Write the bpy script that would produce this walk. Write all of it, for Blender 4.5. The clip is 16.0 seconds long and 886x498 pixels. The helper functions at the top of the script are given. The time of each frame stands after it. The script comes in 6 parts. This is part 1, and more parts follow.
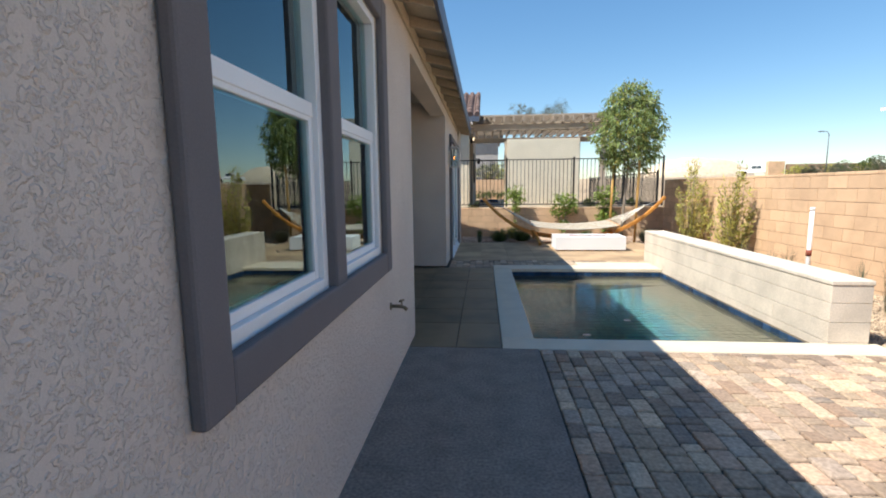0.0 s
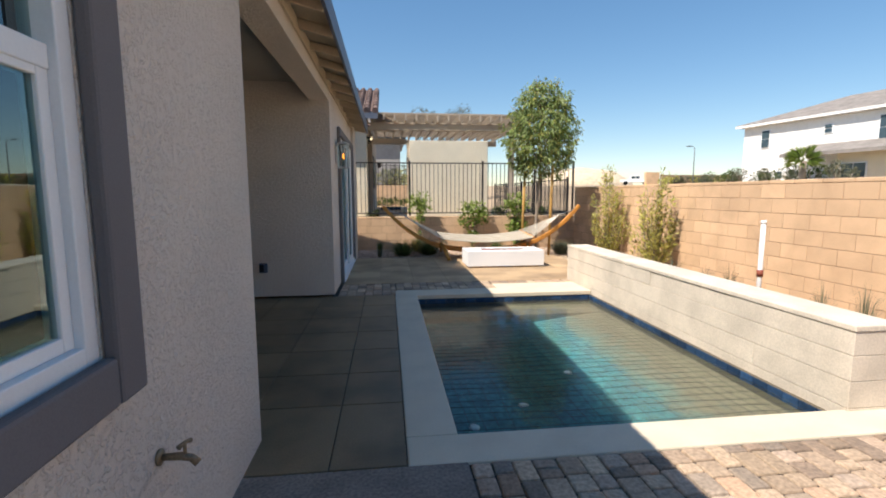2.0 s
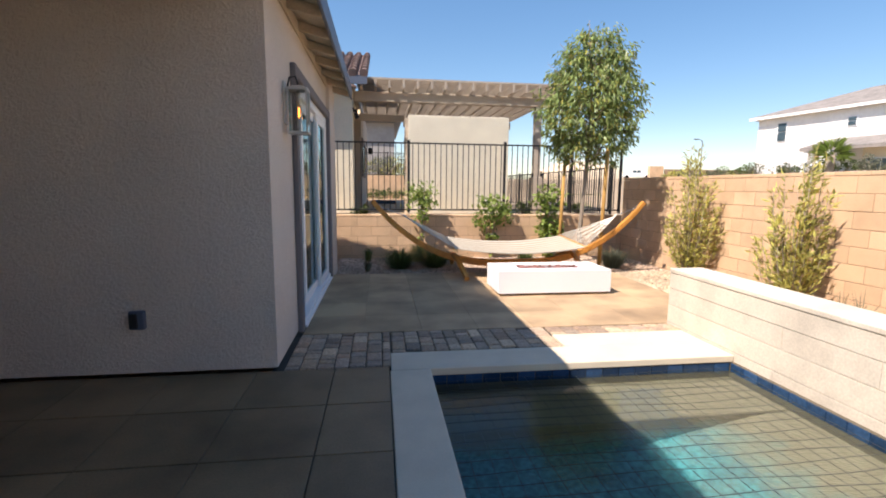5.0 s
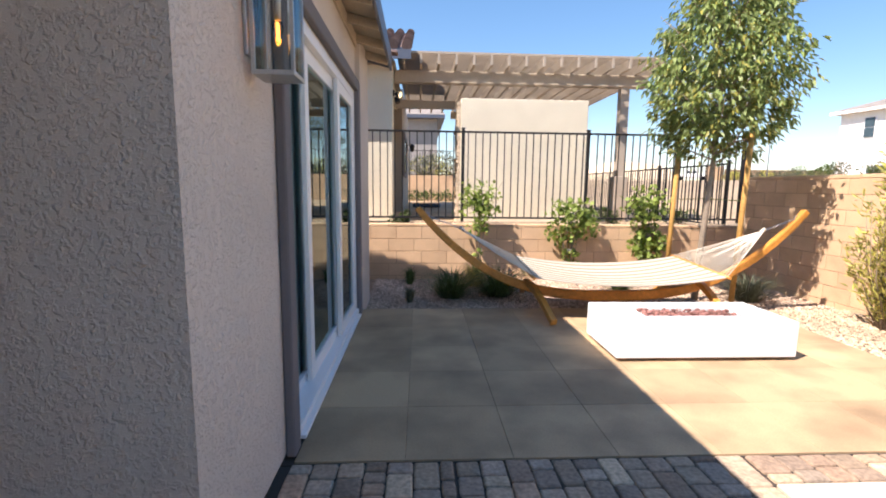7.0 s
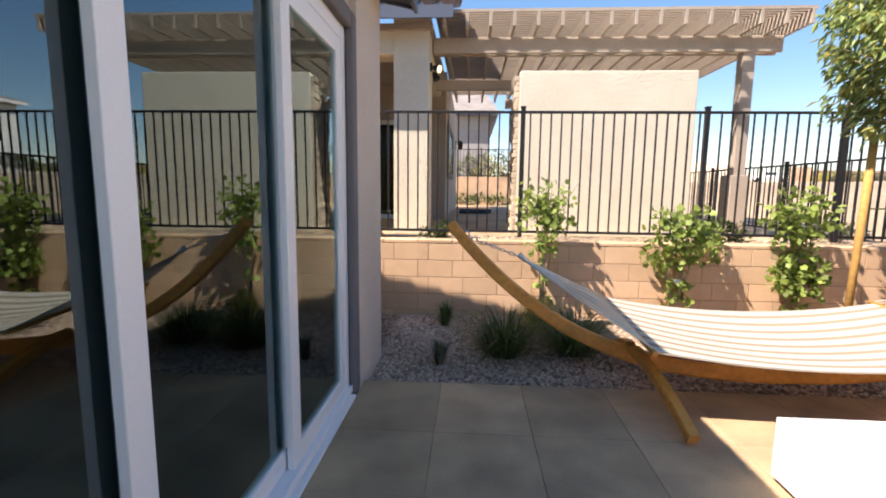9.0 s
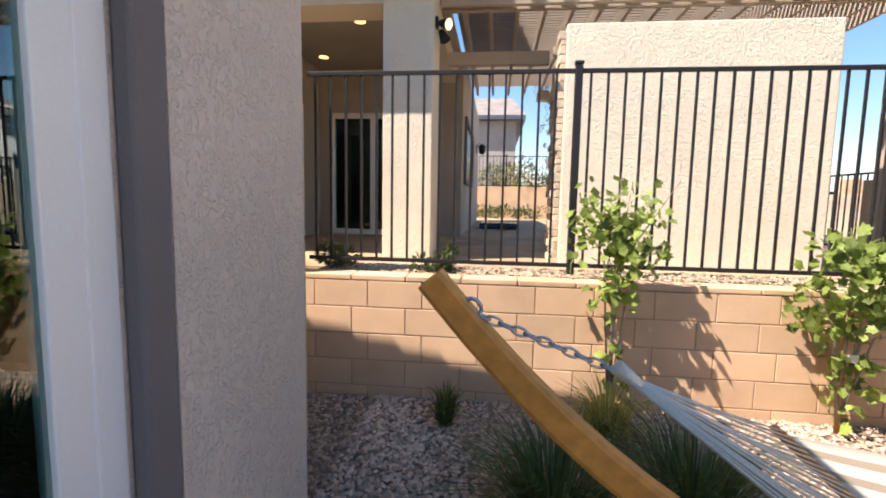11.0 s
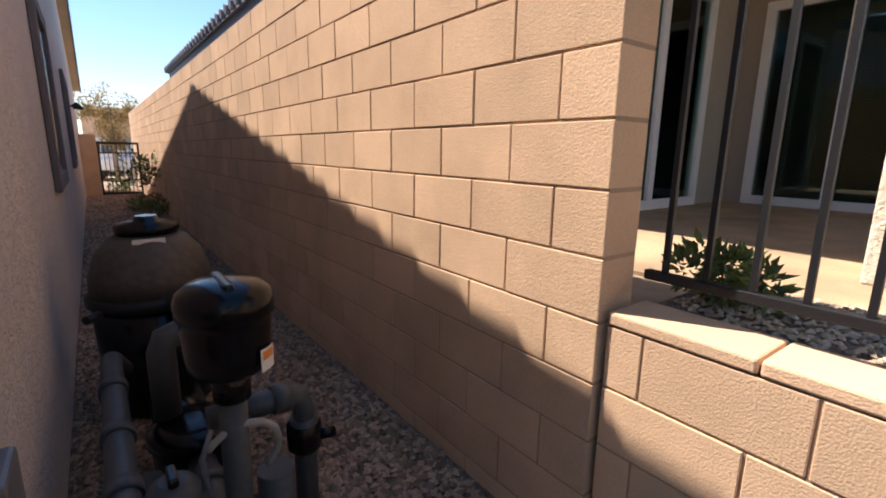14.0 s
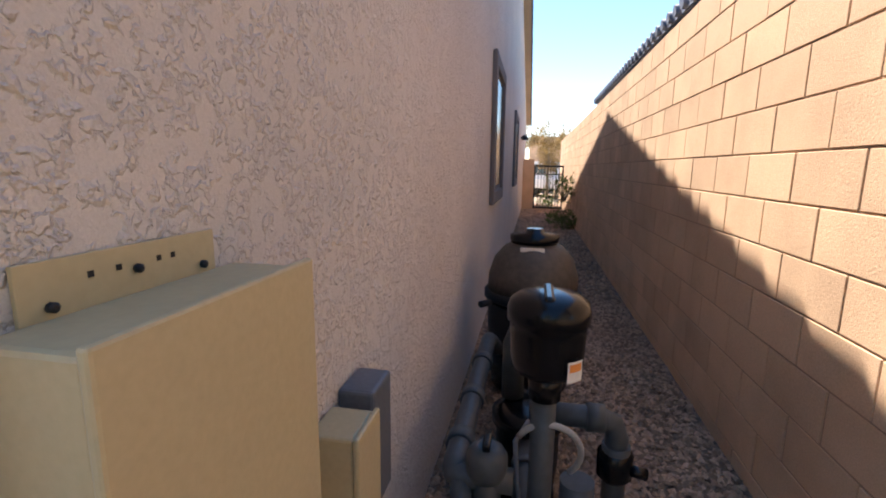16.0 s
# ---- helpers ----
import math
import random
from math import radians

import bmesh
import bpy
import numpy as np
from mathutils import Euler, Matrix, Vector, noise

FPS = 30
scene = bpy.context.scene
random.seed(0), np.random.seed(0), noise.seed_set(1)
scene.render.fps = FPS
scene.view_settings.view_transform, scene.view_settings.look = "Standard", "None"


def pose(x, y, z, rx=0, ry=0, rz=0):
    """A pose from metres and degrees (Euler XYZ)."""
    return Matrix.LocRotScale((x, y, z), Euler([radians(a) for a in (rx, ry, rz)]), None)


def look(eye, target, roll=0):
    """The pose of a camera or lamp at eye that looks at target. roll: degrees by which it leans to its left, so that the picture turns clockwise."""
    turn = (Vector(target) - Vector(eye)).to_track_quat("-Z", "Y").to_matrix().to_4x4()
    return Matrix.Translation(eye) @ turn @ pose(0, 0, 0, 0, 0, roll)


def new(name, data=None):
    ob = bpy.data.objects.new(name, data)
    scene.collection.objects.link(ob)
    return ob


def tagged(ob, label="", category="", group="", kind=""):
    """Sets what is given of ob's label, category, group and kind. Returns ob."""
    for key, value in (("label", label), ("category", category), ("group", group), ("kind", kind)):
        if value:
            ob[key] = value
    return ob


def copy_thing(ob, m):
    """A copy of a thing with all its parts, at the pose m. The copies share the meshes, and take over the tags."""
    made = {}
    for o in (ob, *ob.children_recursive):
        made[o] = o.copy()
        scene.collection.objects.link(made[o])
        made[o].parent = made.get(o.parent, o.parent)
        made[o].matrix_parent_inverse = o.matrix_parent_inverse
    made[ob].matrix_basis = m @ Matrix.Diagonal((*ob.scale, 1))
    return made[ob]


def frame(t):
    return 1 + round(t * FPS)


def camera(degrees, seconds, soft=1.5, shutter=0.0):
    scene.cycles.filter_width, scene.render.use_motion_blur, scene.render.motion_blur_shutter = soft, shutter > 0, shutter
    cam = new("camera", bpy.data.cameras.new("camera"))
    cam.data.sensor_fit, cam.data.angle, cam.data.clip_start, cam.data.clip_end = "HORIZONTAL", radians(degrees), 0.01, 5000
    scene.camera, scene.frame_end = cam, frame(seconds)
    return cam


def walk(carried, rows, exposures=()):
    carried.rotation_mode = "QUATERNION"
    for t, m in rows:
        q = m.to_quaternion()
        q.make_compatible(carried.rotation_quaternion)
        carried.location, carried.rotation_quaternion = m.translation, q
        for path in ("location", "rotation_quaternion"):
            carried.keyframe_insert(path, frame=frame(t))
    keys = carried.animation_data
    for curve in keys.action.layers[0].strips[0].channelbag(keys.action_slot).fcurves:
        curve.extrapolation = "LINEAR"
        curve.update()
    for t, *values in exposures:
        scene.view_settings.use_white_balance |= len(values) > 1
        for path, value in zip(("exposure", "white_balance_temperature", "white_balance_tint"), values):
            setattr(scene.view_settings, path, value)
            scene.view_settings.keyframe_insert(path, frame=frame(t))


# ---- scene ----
cam = camera(87.3, 16.0, soft=1.9)
METRES, EYE, TILT, LEAN, TURN = 13.9, 1.477, 0.0, 0.0, 5.1
ROWS = [
    (0.0, 0.0, 0.0, 0.0, -0.09, -7.49, 0.65),
    (0.5, 0.0064, 0.027, -0.0008, -8.19, -7.07, 0.55),
    (1.0, 0.0099, 0.0589, 0.0001, -11.06, -6.85, 0.43),
    (1.5, 0.012, 0.0912, -0.0001, -11.39, -6.53, 0.27),
    (2.0, 0.0171, 0.1274, 0.0003, -11.91, -6.82, 0.15),
    (2.5, 0.0197, 0.1632, -0.0003, -12.01, -6.53, 0.07),
    (3.0, 0.023, 0.201, -0.0003, -12.33, -6.76, -0.12),
    (5.5, 0.0426, 0.3915, -0.0031, -12.77, -7.77, -0.55),
    (6.0, 0.0417, 0.4313, -0.0032, -11.78, -7.65, -0.64),
    (6.5, 0.0442, 0.4736, -0.0023, -10.48, -7.59, -0.66),
    (7.0, 0.0456, 0.5119, -0.0028, -7.99, -7.64, -0.65),
    (7.5, 0.0519, 0.5512, -0.0023, -4.22, -8.19, -0.63),
    (8.0, 0.0555, 0.5879, -0.0039, -3.03, -8.23, -0.71),
    (8.5, 0.0635, 0.6234, -0.0029, -2.13, -7.91, -0.69),
    (11.0, 0.0829, 0.8095, -0.0059, 1.37, -5.97, -1.04),
    (11.5, 0.075, 0.8449, -0.005, 5.92, -7.03, -1.03),
    (12.0, 0.0664, 0.8809, -0.0051, 10.01, -7.99, -1.0),
    (12.5, 0.0578, 0.9124, -0.0052, 15.82, -8.6, -0.82),
    (13.0, 0.055, 0.9376, -0.0067, 25.89, -10.43, -0.89),
    (13.5, 0.0533, 0.9581, -0.0117, 37.17, -11.37, -0.95),
    (14.0, 0.0474, 0.9644, -0.0124, 48.3, -11.93, -0.79),
    (14.5, 0.047, 0.9726, -0.0124, 59.48, -11.98, -0.67),
    (15.0, 0.0512, 0.9805, -0.011, 71.88, -11.55, -0.56),
    (15.5, 0.0528, 0.9789, -0.0109, 83.58, -11.28, -0.65),
    (16.0, 0.0544, 0.9762, -0.0109, 95.93, -10.02, -0.66),
]
EXPOSURES = [(0.0, 0.72, 6550, 8), (1.5, 0.6, 6800, 10), (3.0, 0.56, 7000, 13), (5.5, 0.88, 6950, 17), (7.0, 1.1, 6950, 18), (8.5, 1.2, 7150, 19), (11.0, 1.2, 7100, 18), (12.0, 1.26, 6950, 18), (12.5, 1.22, 6900, 17), (13.0, 1.07, 6900, 18), (14.0, 1.14, 6850, 18), (15.0, 1.4, 6800, 17), (16.0, 1.74, 6750, 16)]
walk(cam, [(t, pose(0, 0, EYE, TILT, LEAN, TURN) @ pose(METRES * x, METRES * y, METRES * z, 90 + pitch, roll, yaw)) for t, x, y, z, yaw, pitch, roll in ROWS], EXPOSURES)

# ---- world and sun ----
SUN = Vector((-0.635, -0.352, 1.0)).normalized()
world = bpy.data.worlds.new("sky")
scene.world = world
world.use_nodes = True
wn = world.node_tree.nodes
sky = wn.new("ShaderNodeTexSky")
sky.sky_type, sky.sun_disc = "NISHITA", False
sky.sun_elevation, sky.sun_rotation = math.asin(SUN.z), math.atan2(SUN.x, SUN.y)
sky.air_density, sky.dust_density, sky.ozone_density = 1.0, 0.08, 3.5
wn["Background"].inputs[1].default_value = 0.15
deep = wn.new("ShaderNodeHueSaturation")
deep.inputs["Saturation"].default_value = 1.32
even = wn.new("ShaderNodeGamma")
even.inputs["Gamma"].default_value = 0.78
world.node_tree.links.new(sky.outputs[0], even.inputs["Color"])
world.node_tree.links.new(even.outputs[0], deep.inputs["Color"])
world.node_tree.links.new(deep.outputs[0], wn["Background"].inputs[0])
sun_data = bpy.data.lights.new("sun", "SUN")
sun_data.energy, sun_data.angle, sun_data.color = 5.0, radians(0.53), (1.0, 0.95, 0.87)
sun = new("sun", sun_data)
sun.matrix_world = look(SUN * 60, (0, 0, 0))


# ---- materials ----
def mat(name, rgb, rough=0.8, metal=0.0, scale=8.0, vary=0.12, fine=120.0, bump=0.15, dist=0.004, rand=0.0, spec=0.4, tint=None, big=1.2, tones=None):
    """Colour with broad stains, fine grain, relief and, for pieces, a shade of their own."""
    m = bpy.data.materials.new(name)
    m.use_nodes = True
    n, l = m.node_tree.nodes, m.node_tree.links
    b = n["Principled BSDF"]
    b.inputs["Roughness"].default_value, b.inputs["Metallic"].default_value = rough, metal
    b.inputs["Specular IOR Level"].default_value = spec
    tc = n.new("ShaderNodeTexCoord")
    geo = n.new("ShaderNodeNewGeometry")
    pos = geo.outputs["Position"]
    n1, n2 = n.new("ShaderNodeTexNoise"), n.new("ShaderNodeTexNoise")
    n1.inputs["Scale"].default_value, n1.inputs["Detail"].default_value = big, 5
    n2.inputs["Scale"].default_value, n2.inputs["Detail"].default_value = fine, 3
    l.new(pos, n1.inputs["Vector"]), l.new(pos, n2.inputs["Vector"])
    t = tint or [c * (1 - 2.2 * vary) for c in rgb]
    r1 = n.new("ShaderNodeMix")
    r1.data_type = "RGBA"
    r1.inputs["A"].default_value, r1.inputs["B"].default_value = (*rgb, 1), (*t, 1)
    mr = n.new("ShaderNodeMapRange")
    mr.inputs[1].default_value, mr.inputs[2].default_value = 0.4, 0.72
    l.new(n1.outputs["Fac"], mr.inputs[0]), l.new(mr.outputs[0], r1.inputs["Factor"])
    hsv = n.new("ShaderNodeHueSaturation")
    l.new(r1.outputs["Result"], hsv.inputs["Color"])
    mr2 = n.new("ShaderNodeMapRange")
    mr2.inputs[1].default_value, mr2.inputs[2].default_value = 0.3, 0.7
    mr2.inputs[3].default_value, mr2.inputs[4].default_value = 1 - vary, 1 + vary
    l.new(n2.outputs["Fac"], mr2.inputs[0])
    val = mr2.outputs[0]
    if rand:
        oi = n.new("ShaderNodeObjectInfo")
        add = n.new("ShaderNodeMath")
        add.operation = "ADD"
        l.new(oi.outputs["Random"], add.inputs[0]), l.new(geo.outputs["Random Per Island"], add.inputs[1])
        fr = n.new("ShaderNodeMath")
        fr.operation = "FRACT"
        l.new(add.outputs[0], fr.inputs[0])
        mr3 = n.new("ShaderNodeMapRange")
        mr3.inputs[3].default_value, mr3.inputs[4].default_value = 1 - rand, 1 + rand
        l.new(fr.outputs[0], mr3.inputs[0])
        mul = n.new("ShaderNodeMath")
        mul.operation = "MULTIPLY"
        l.new(val, mul.inputs[0]), l.new(mr3.outputs[0], mul.inputs[1])
        val = mul.outputs[0]
        if tones:
            # each piece takes one of a few tones of its own
            pick = n.new("ShaderNodeMath")
            pick.operation = "MULTIPLY"
            pick.inputs[1].default_value = 7.31
            l.new(fr.outputs[0], pick.inputs[0])
            pf = n.new("ShaderNodeMath")
            pf.operation = "FRACT"
            l.new(pick.outputs[0], pf.inputs[0])
            ramp = n.new("ShaderNodeValToRGB")
            els = ramp.color_ramp.elements
            while len(els) < len(tones):
                els.new(0.5)
            for k, c in enumerate(tones):
                els[k].position, els[k].color = k / (len(tones) - 1), (*c, 1)
            l.new(pf.outputs[0], ramp.inputs[0])
            soft = n.new("ShaderNodeMix")
            soft.data_type = "RGBA"
            soft.inputs["Factor"].default_value = 0.7
            l.new(r1.outputs["Result"], soft.inputs["A"]), l.new(ramp.outputs[0], soft.inputs["B"])
            l.new(soft.outputs["Result"], hsv.inputs["Color"])
    l.new(val, hsv.inputs["Value"])
    l.new(hsv.outputs[0], b.inputs["Base Color"])
    if bump:
        bp = n.new("ShaderNodeBump")
        bp.inputs["Strength"].default_value, bp.inputs["Distance"].default_value = bump, dist
        l.new(n2.outputs["Fac"], bp.inputs["Height"]), l.new(bp.outputs[0], b.inputs["Normal"])
    return m


def stucco(name, rgb, scale=66.0, dist=0.0078, strength=0.72):
    """Lace plaster: flat islands broken by short raised and sunken ridges."""
    m = mat(name, rgb, 0.9, vary=0.05, fine=260, bump=0)
    n, l = m.node_tree.nodes, m.node_tree.links
    geo = n.new("ShaderNodeNewGeometry")
    warp = n.new("ShaderNodeTexNoise")
    warp.inputs["Scale"].default_value, warp.inputs["Detail"].default_value = scale, 3
    warp.inputs["Distortion"].default_value = 0.35
    l.new(geo.outputs["Position"], warp.inputs["Vector"])
    mr = n.new("ShaderNodeMapRange")
    mr.inputs[1].default_value, mr.inputs[2].default_value = 0.44, 0.565
    mr.interpolation_type = "SMOOTHSTEP"
    l.new(warp.outputs["Fac"], mr.inputs[0])
    fade = n.new("ShaderNodeTexNoise")
    fade.inputs["Scale"].default_value, fade.inputs["Detail"].default_value = scale * 0.45, 3
    off = n.new("ShaderNodeVectorMath")
    off.inputs[1].default_value = (7.3, 3.1, 5.7)
    l.new(geo.outputs["Position"], off.inputs[0]), l.new(off.outputs[0], fade.inputs["Vector"])
    fr = n.new("ShaderNodeMapRange")
    fr.inputs[1].default_value, fr.inputs[2].default_value = 0.41, 0.54
    l.new(fade.outputs["Fac"], fr.inputs[0])
    both = n.new("ShaderNodeMath")
    both.operation = "MULTIPLY"
    l.new(mr.outputs[0], both.inputs[0]), l.new(fr.outputs[0], both.inputs[1])
    grain = n.new("ShaderNodeTexNoise")
    grain.inputs["Scale"].default_value, grain.inputs["Detail"].default_value = scale * 6, 2
    l.new(geo.outputs["Position"], grain.inputs["Vector"])
    mix = n.new("ShaderNodeMath")
    mix.operation = "MULTIPLY_ADD"
    mix.inputs[1].default_value = 0.16
    l.new(grain.outputs["Fac"], mix.inputs[0]), l.new(both.outputs[0], mix.inputs[2])
    lump = n.new("ShaderNodeTexNoise")
    lump.inputs["Scale"].default_value, lump.inputs["Detail"].default_value = scale * 1.9, 4
    l.new(off.outputs[0], lump.inputs["Vector"])
    lumpy = n.new("ShaderNodeMath")
    lumpy.operation = "MULTIPLY_ADD"
    lumpy.inputs[1].default_value = 0.34
    l.new(lump.outputs["Fac"], lumpy.inputs[0]), l.new(mix.outputs[0], lumpy.inputs[2])
    bp = n.new("ShaderNodeBump")
    bp.inputs["Strength"].default_value, bp.inputs["Distance"].default_value = strength, dist
    l.new(lumpy.outputs[0], bp.inputs["Height"]), l.new(bp.outputs[0], n["Principled BSDF"].inputs["Normal"])
    return m


def glass(name, tint=(0.6, 0.75, 0.72), ior=2.3):
    m = bpy.data.materials.new(name)
    m.use_nodes = True
    n, l = m.node_tree.nodes, m.node_tree.links
    n.remove(n["Principled BSDF"])
    fr, tr, gl, mx = n.new("ShaderNodeFresnel"), n.new("ShaderNodeBsdfTransparent"), n.new("ShaderNodeBsdfGlossy"), n.new("ShaderNodeMixShader")
    fr.inputs["IOR"].default_value = ior
    tr.inputs["Color"].default_value = (*tint, 1)
    gl.inputs["Color"].default_value, gl.inputs["Roughness"].default_value = (0.8, 0.95, 0.97, 1), 0.005
    l.new(fr.outputs[0], mx.inputs[0]), l.new(tr.outputs[0], mx.inputs[1]), l.new(gl.outputs[0], mx.inputs[2])
    l.new(mx.outputs[0], n["Material Output"].inputs["Surface"])
    return m


def leafy(name, rgb, rand=0.35, rough=0.5):
    m = mat(name, rgb, rough, vary=0.1, fine=60, bump=0, rand=rand)
    b = m.node_tree.nodes["Principled BSDF"]
    n, l = m.node_tree.nodes, m.node_tree.links
    tr, mx = n.new("ShaderNodeBsdfTranslucent"), n.new("ShaderNodeMixShader")
    mx.inputs[0].default_value = 0.38
    l.new(b.inputs["Base Color"].links[0].from_socket, tr.inputs["Color"])
    l.new(b.outputs[0], mx.inputs[1]), l.new(tr.outputs[0], mx.inputs[2])
    l.new(mx.outputs[0], n["Material Output"].inputs["Surface"])
    return m


M_STUCCO = stucco("stucco_taupe", (0.63, 0.555, 0.49))
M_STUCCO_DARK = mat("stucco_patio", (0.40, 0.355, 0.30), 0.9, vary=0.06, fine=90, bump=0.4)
M_STUCCO_CREAM = stucco("stucco_cream", (0.73, 0.665, 0.53), 60, 0.006, 0.8)
M_TRIM = mat("trim_grey", (0.155, 0.145, 0.15), 0.85, vary=0.06, fine=180, bump=0.35, dist=0.002)
M_VINYL = mat("white_vinyl", (0.78, 0.79, 0.80), 0.4, vary=0.02, bump=0)
M_WOODPAINT = mat("painted_eave", (0.50, 0.42, 0.31), 0.75, vary=0.08, fine=40, bump=0.1)
M_FASCIA = mat("fascia_dark", (0.085, 0.105, 0.15), 0.5, vary=0.06, bump=0.05)
M_ROOF = mat("roof_tile", (0.22, 0.15, 0.13), 0.85, vary=0.15, fine=30, rand=0.25)
M_CONC = mat("concrete_dark", (0.25, 0.205, 0.17), 0.85, vary=0.28, fine=55, bump=0.5, dist=0.003, big=5, tint=(0.19, 0.155, 0.13))
M_SLAB = mat("patio_slab", (0.48, 0.335, 0.20), 0.8, vary=0.08, fine=90, bump=0.15, dist=0.002, rand=0.12, tint=(0.28, 0.192, 0.118), big=1.9)
# darker, smoother slab tone, used for the covered patio
M_SLABDARK = mat("dark_slab", (0.23, 0.16, 0.09), 0.5, vary=0.12, fine=90, bump=0.15, dist=0.002, rand=0.12, tint=(0.115, 0.085, 0.05), big=1.8)
M_COPING = mat("coping", (0.66, 0.57, 0.44), 0.8, vary=0.05, fine=140, bump=0.12, dist=0.002, big=3)
M_COBBLE = mat("cobble", (0.44, 0.32, 0.225), 0.85, vary=0.26, fine=42, bump=0.9, dist=0.006, rand=0.30, big=9, tint=(0.19, 0.14, 0.105), tones=((0.46, 0.29, 0.19), (0.30, 0.25, 0.21), (0.58, 0.43, 0.29), (0.24, 0.175, 0.135), (0.50, 0.37, 0.255)))
M_JOINT = mat("sand_joint", (0.075, 0.06, 0.05), 0.95, vary=0.12, fine=120, bump=0.4)
M_BLOCK = mat("block", (0.65, 0.435, 0.272), 0.92, vary=0.09, fine=170, bump=0.6, dist=0.003, rand=0.09, big=2.5)
M_MORTAR = mat("mortar", (0.40, 0.265, 0.17), 0.95, vary=0.1, fine=160, bump=0.4)
M_BOARDCONC = mat("board_concrete", (0.64, 0.565, 0.475), 0.85, vary=0.10, fine=70, bump=0.2, big=3, rand=0.05)
M_GRAVEL = mat("gravel", (0.52, 0.38, 0.285), 0.9, vary=0.15, fine=90, bump=0.3, rand=0.45)
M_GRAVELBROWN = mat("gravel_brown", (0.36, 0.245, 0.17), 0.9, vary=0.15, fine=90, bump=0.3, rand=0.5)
M_GRAVELBED = mat("gravel_bed", (0.25, 0.18, 0.135), 0.95, vary=0.3, fine=70, bump=1.0, dist=0.012, big=20)
M_GROUND = mat("desert", (0.40, 0.30, 0.20), 0.95, vary=0.14, fine=9, bump=0.5, dist=0.05, big=0.12)
M_IRON = mat("black_iron", (0.016, 0.016, 0.018), 0.5, vary=0.1, bump=0.05, spec=0.3)
M_PERGOLA = mat("pergola_paint", (0.43, 0.36, 0.29), 0.75, vary=0.07, fine=40, bump=0.1)
M_WHITE = mat("white_concrete", (0.80, 0.80, 0.80), 0.7, vary=0.02, fine=80, bump=0.06)
M_ROOFGREY = mat("grey_tile", (0.27, 0.24, 0.22), 0.9, vary=0.15, fine=3, bump=0.3)
M_GLASS = glass("window_glass")
M_GLASS2 = glass("porch_glass", (0.5, 0.62, 0.58), 1.5)
M_GRAVELTAN = mat("gravel_tan", (0.56, 0.43, 0.30), 0.9, vary=0.15, fine=90, bump=0.3, rand=0.28)
M_STUCCO_GREY = mat("stucco_grey", (0.36, 0.34, 0.33), 0.9, vary=0.06, fine=6, bump=0.1)
# near-black colour stands in for the lack of light indoors
M_ROOM = mat("room_dim_tone", (0.035, 0.045, 0.042), 0.9, vary=0.05, bump=0)
M_CURTAIN = mat("green_curtain", (0.16, 0.24, 0.21), 0.9, vary=0.1, bump=0)


# ---- mesh helpers ----
def add_box(bm, lo, hi, bevel=0.0, m=None):
    mtx = Matrix.LocRotScale([(a + b) / 2 for a, b in zip(lo, hi)], None, [b - a for a, b in zip(lo, hi)])
    made = bmesh.ops.create_cube(bm, size=1, matrix=mtx)["verts"]
    if bevel:
        es = {e for v in made for e in v.link_edges}
        out = bmesh.ops.bevel(bm, geom=list(es), offset=bevel, segments=2, affect="EDGES", profile=0.5)
        made = list({v for f in out["faces"] for v in f.verts} | {v for v in made if v.is_valid})
    if m is not None:
        bmesh.ops.transform(bm, matrix=m, verts=[v for v in made if v.is_valid])
    return bm


def boxes(*items, bevel=0.0):
    bm = bmesh.new()
    for lo, hi in items:
        add_box(bm, lo, hi, bevel)
    return bm


def add_tube(bm, pts, r, sides=8, caps=True):
    """A round bar along points; r: one radius, or one a point."""
    pts = [Vector(p) for p in pts]
    rs = r if isinstance(r, (list, tuple)) else [r] * len(pts)
    rings = []
    side = None
    for i, p in enumerate(pts):
        way = (pts[min(i + 1, len(pts) - 1)] - pts[max(i - 1, 0)]).normalized()
        if side is None:
            side = way.orthogonal().normalized()
        side = (side - way * side.dot(way)).normalized()
        up = way.cross(side)
        rings.append([bm.verts.new(p + rs[i] * (math.cos(2 * math.pi * k / sides) * side + math.sin(2 * math.pi * k / sides) * up)) for k in range(sides)])
    for a, b in zip(rings, rings[1:]):
        for k in range(sides):
            f = bm.faces.new((a[k], a[(k + 1) % sides], b[(k + 1) % sides], b[k]))
            f.smooth = True
    if caps:
        bm.faces.new(rings[0][::-1])
        bm.faces.new(rings[-1])
    return bm


def tube(pts, r, sides=8):
    return add_tube(bmesh.new(), pts, r, sides)


def lathe(profile, sides=24, at=(0, 0, 0)):
    """profile: radius and height, from the bottom up."""
    bm = bmesh.new()
    rings = []
    for r, z in profile:
        rings.append([bm.verts.new((at[0] + r * math.cos(2 * math.pi * k / sides), at[1] + r * math.sin(2 * math.pi * k / sides), at[2] + z)) for k in range(sides)])
    for a, b in zip(rings, rings[1:]):
        for k in range(sides):
            bm.faces.new((a[k], a[(k + 1) % sides], b[(k + 1) % sides], b[k])).smooth = True
    bm.faces.new(rings[0][::-1])
    bm.faces.new(rings[-1])
    return bm


def mesh_of(bm, name, material):
    me = bpy.data.meshes.new(name)
    bm.normal_update()
    bm.to_mesh(me)
    bm.free()
    me.materials.append(material)
    return me


def part(name, bm, material, parent=None, label=""):
    ob = new(name, mesh_of(bm, name, material))
    if parent is not None:
        ob.parent = parent
        ob.matrix_parent_inverse = parent.matrix_world.inverted() if parent.type != "EMPTY" else Matrix.Translation(-parent.location)
    if label:
        tagged(ob, label)
    return ob


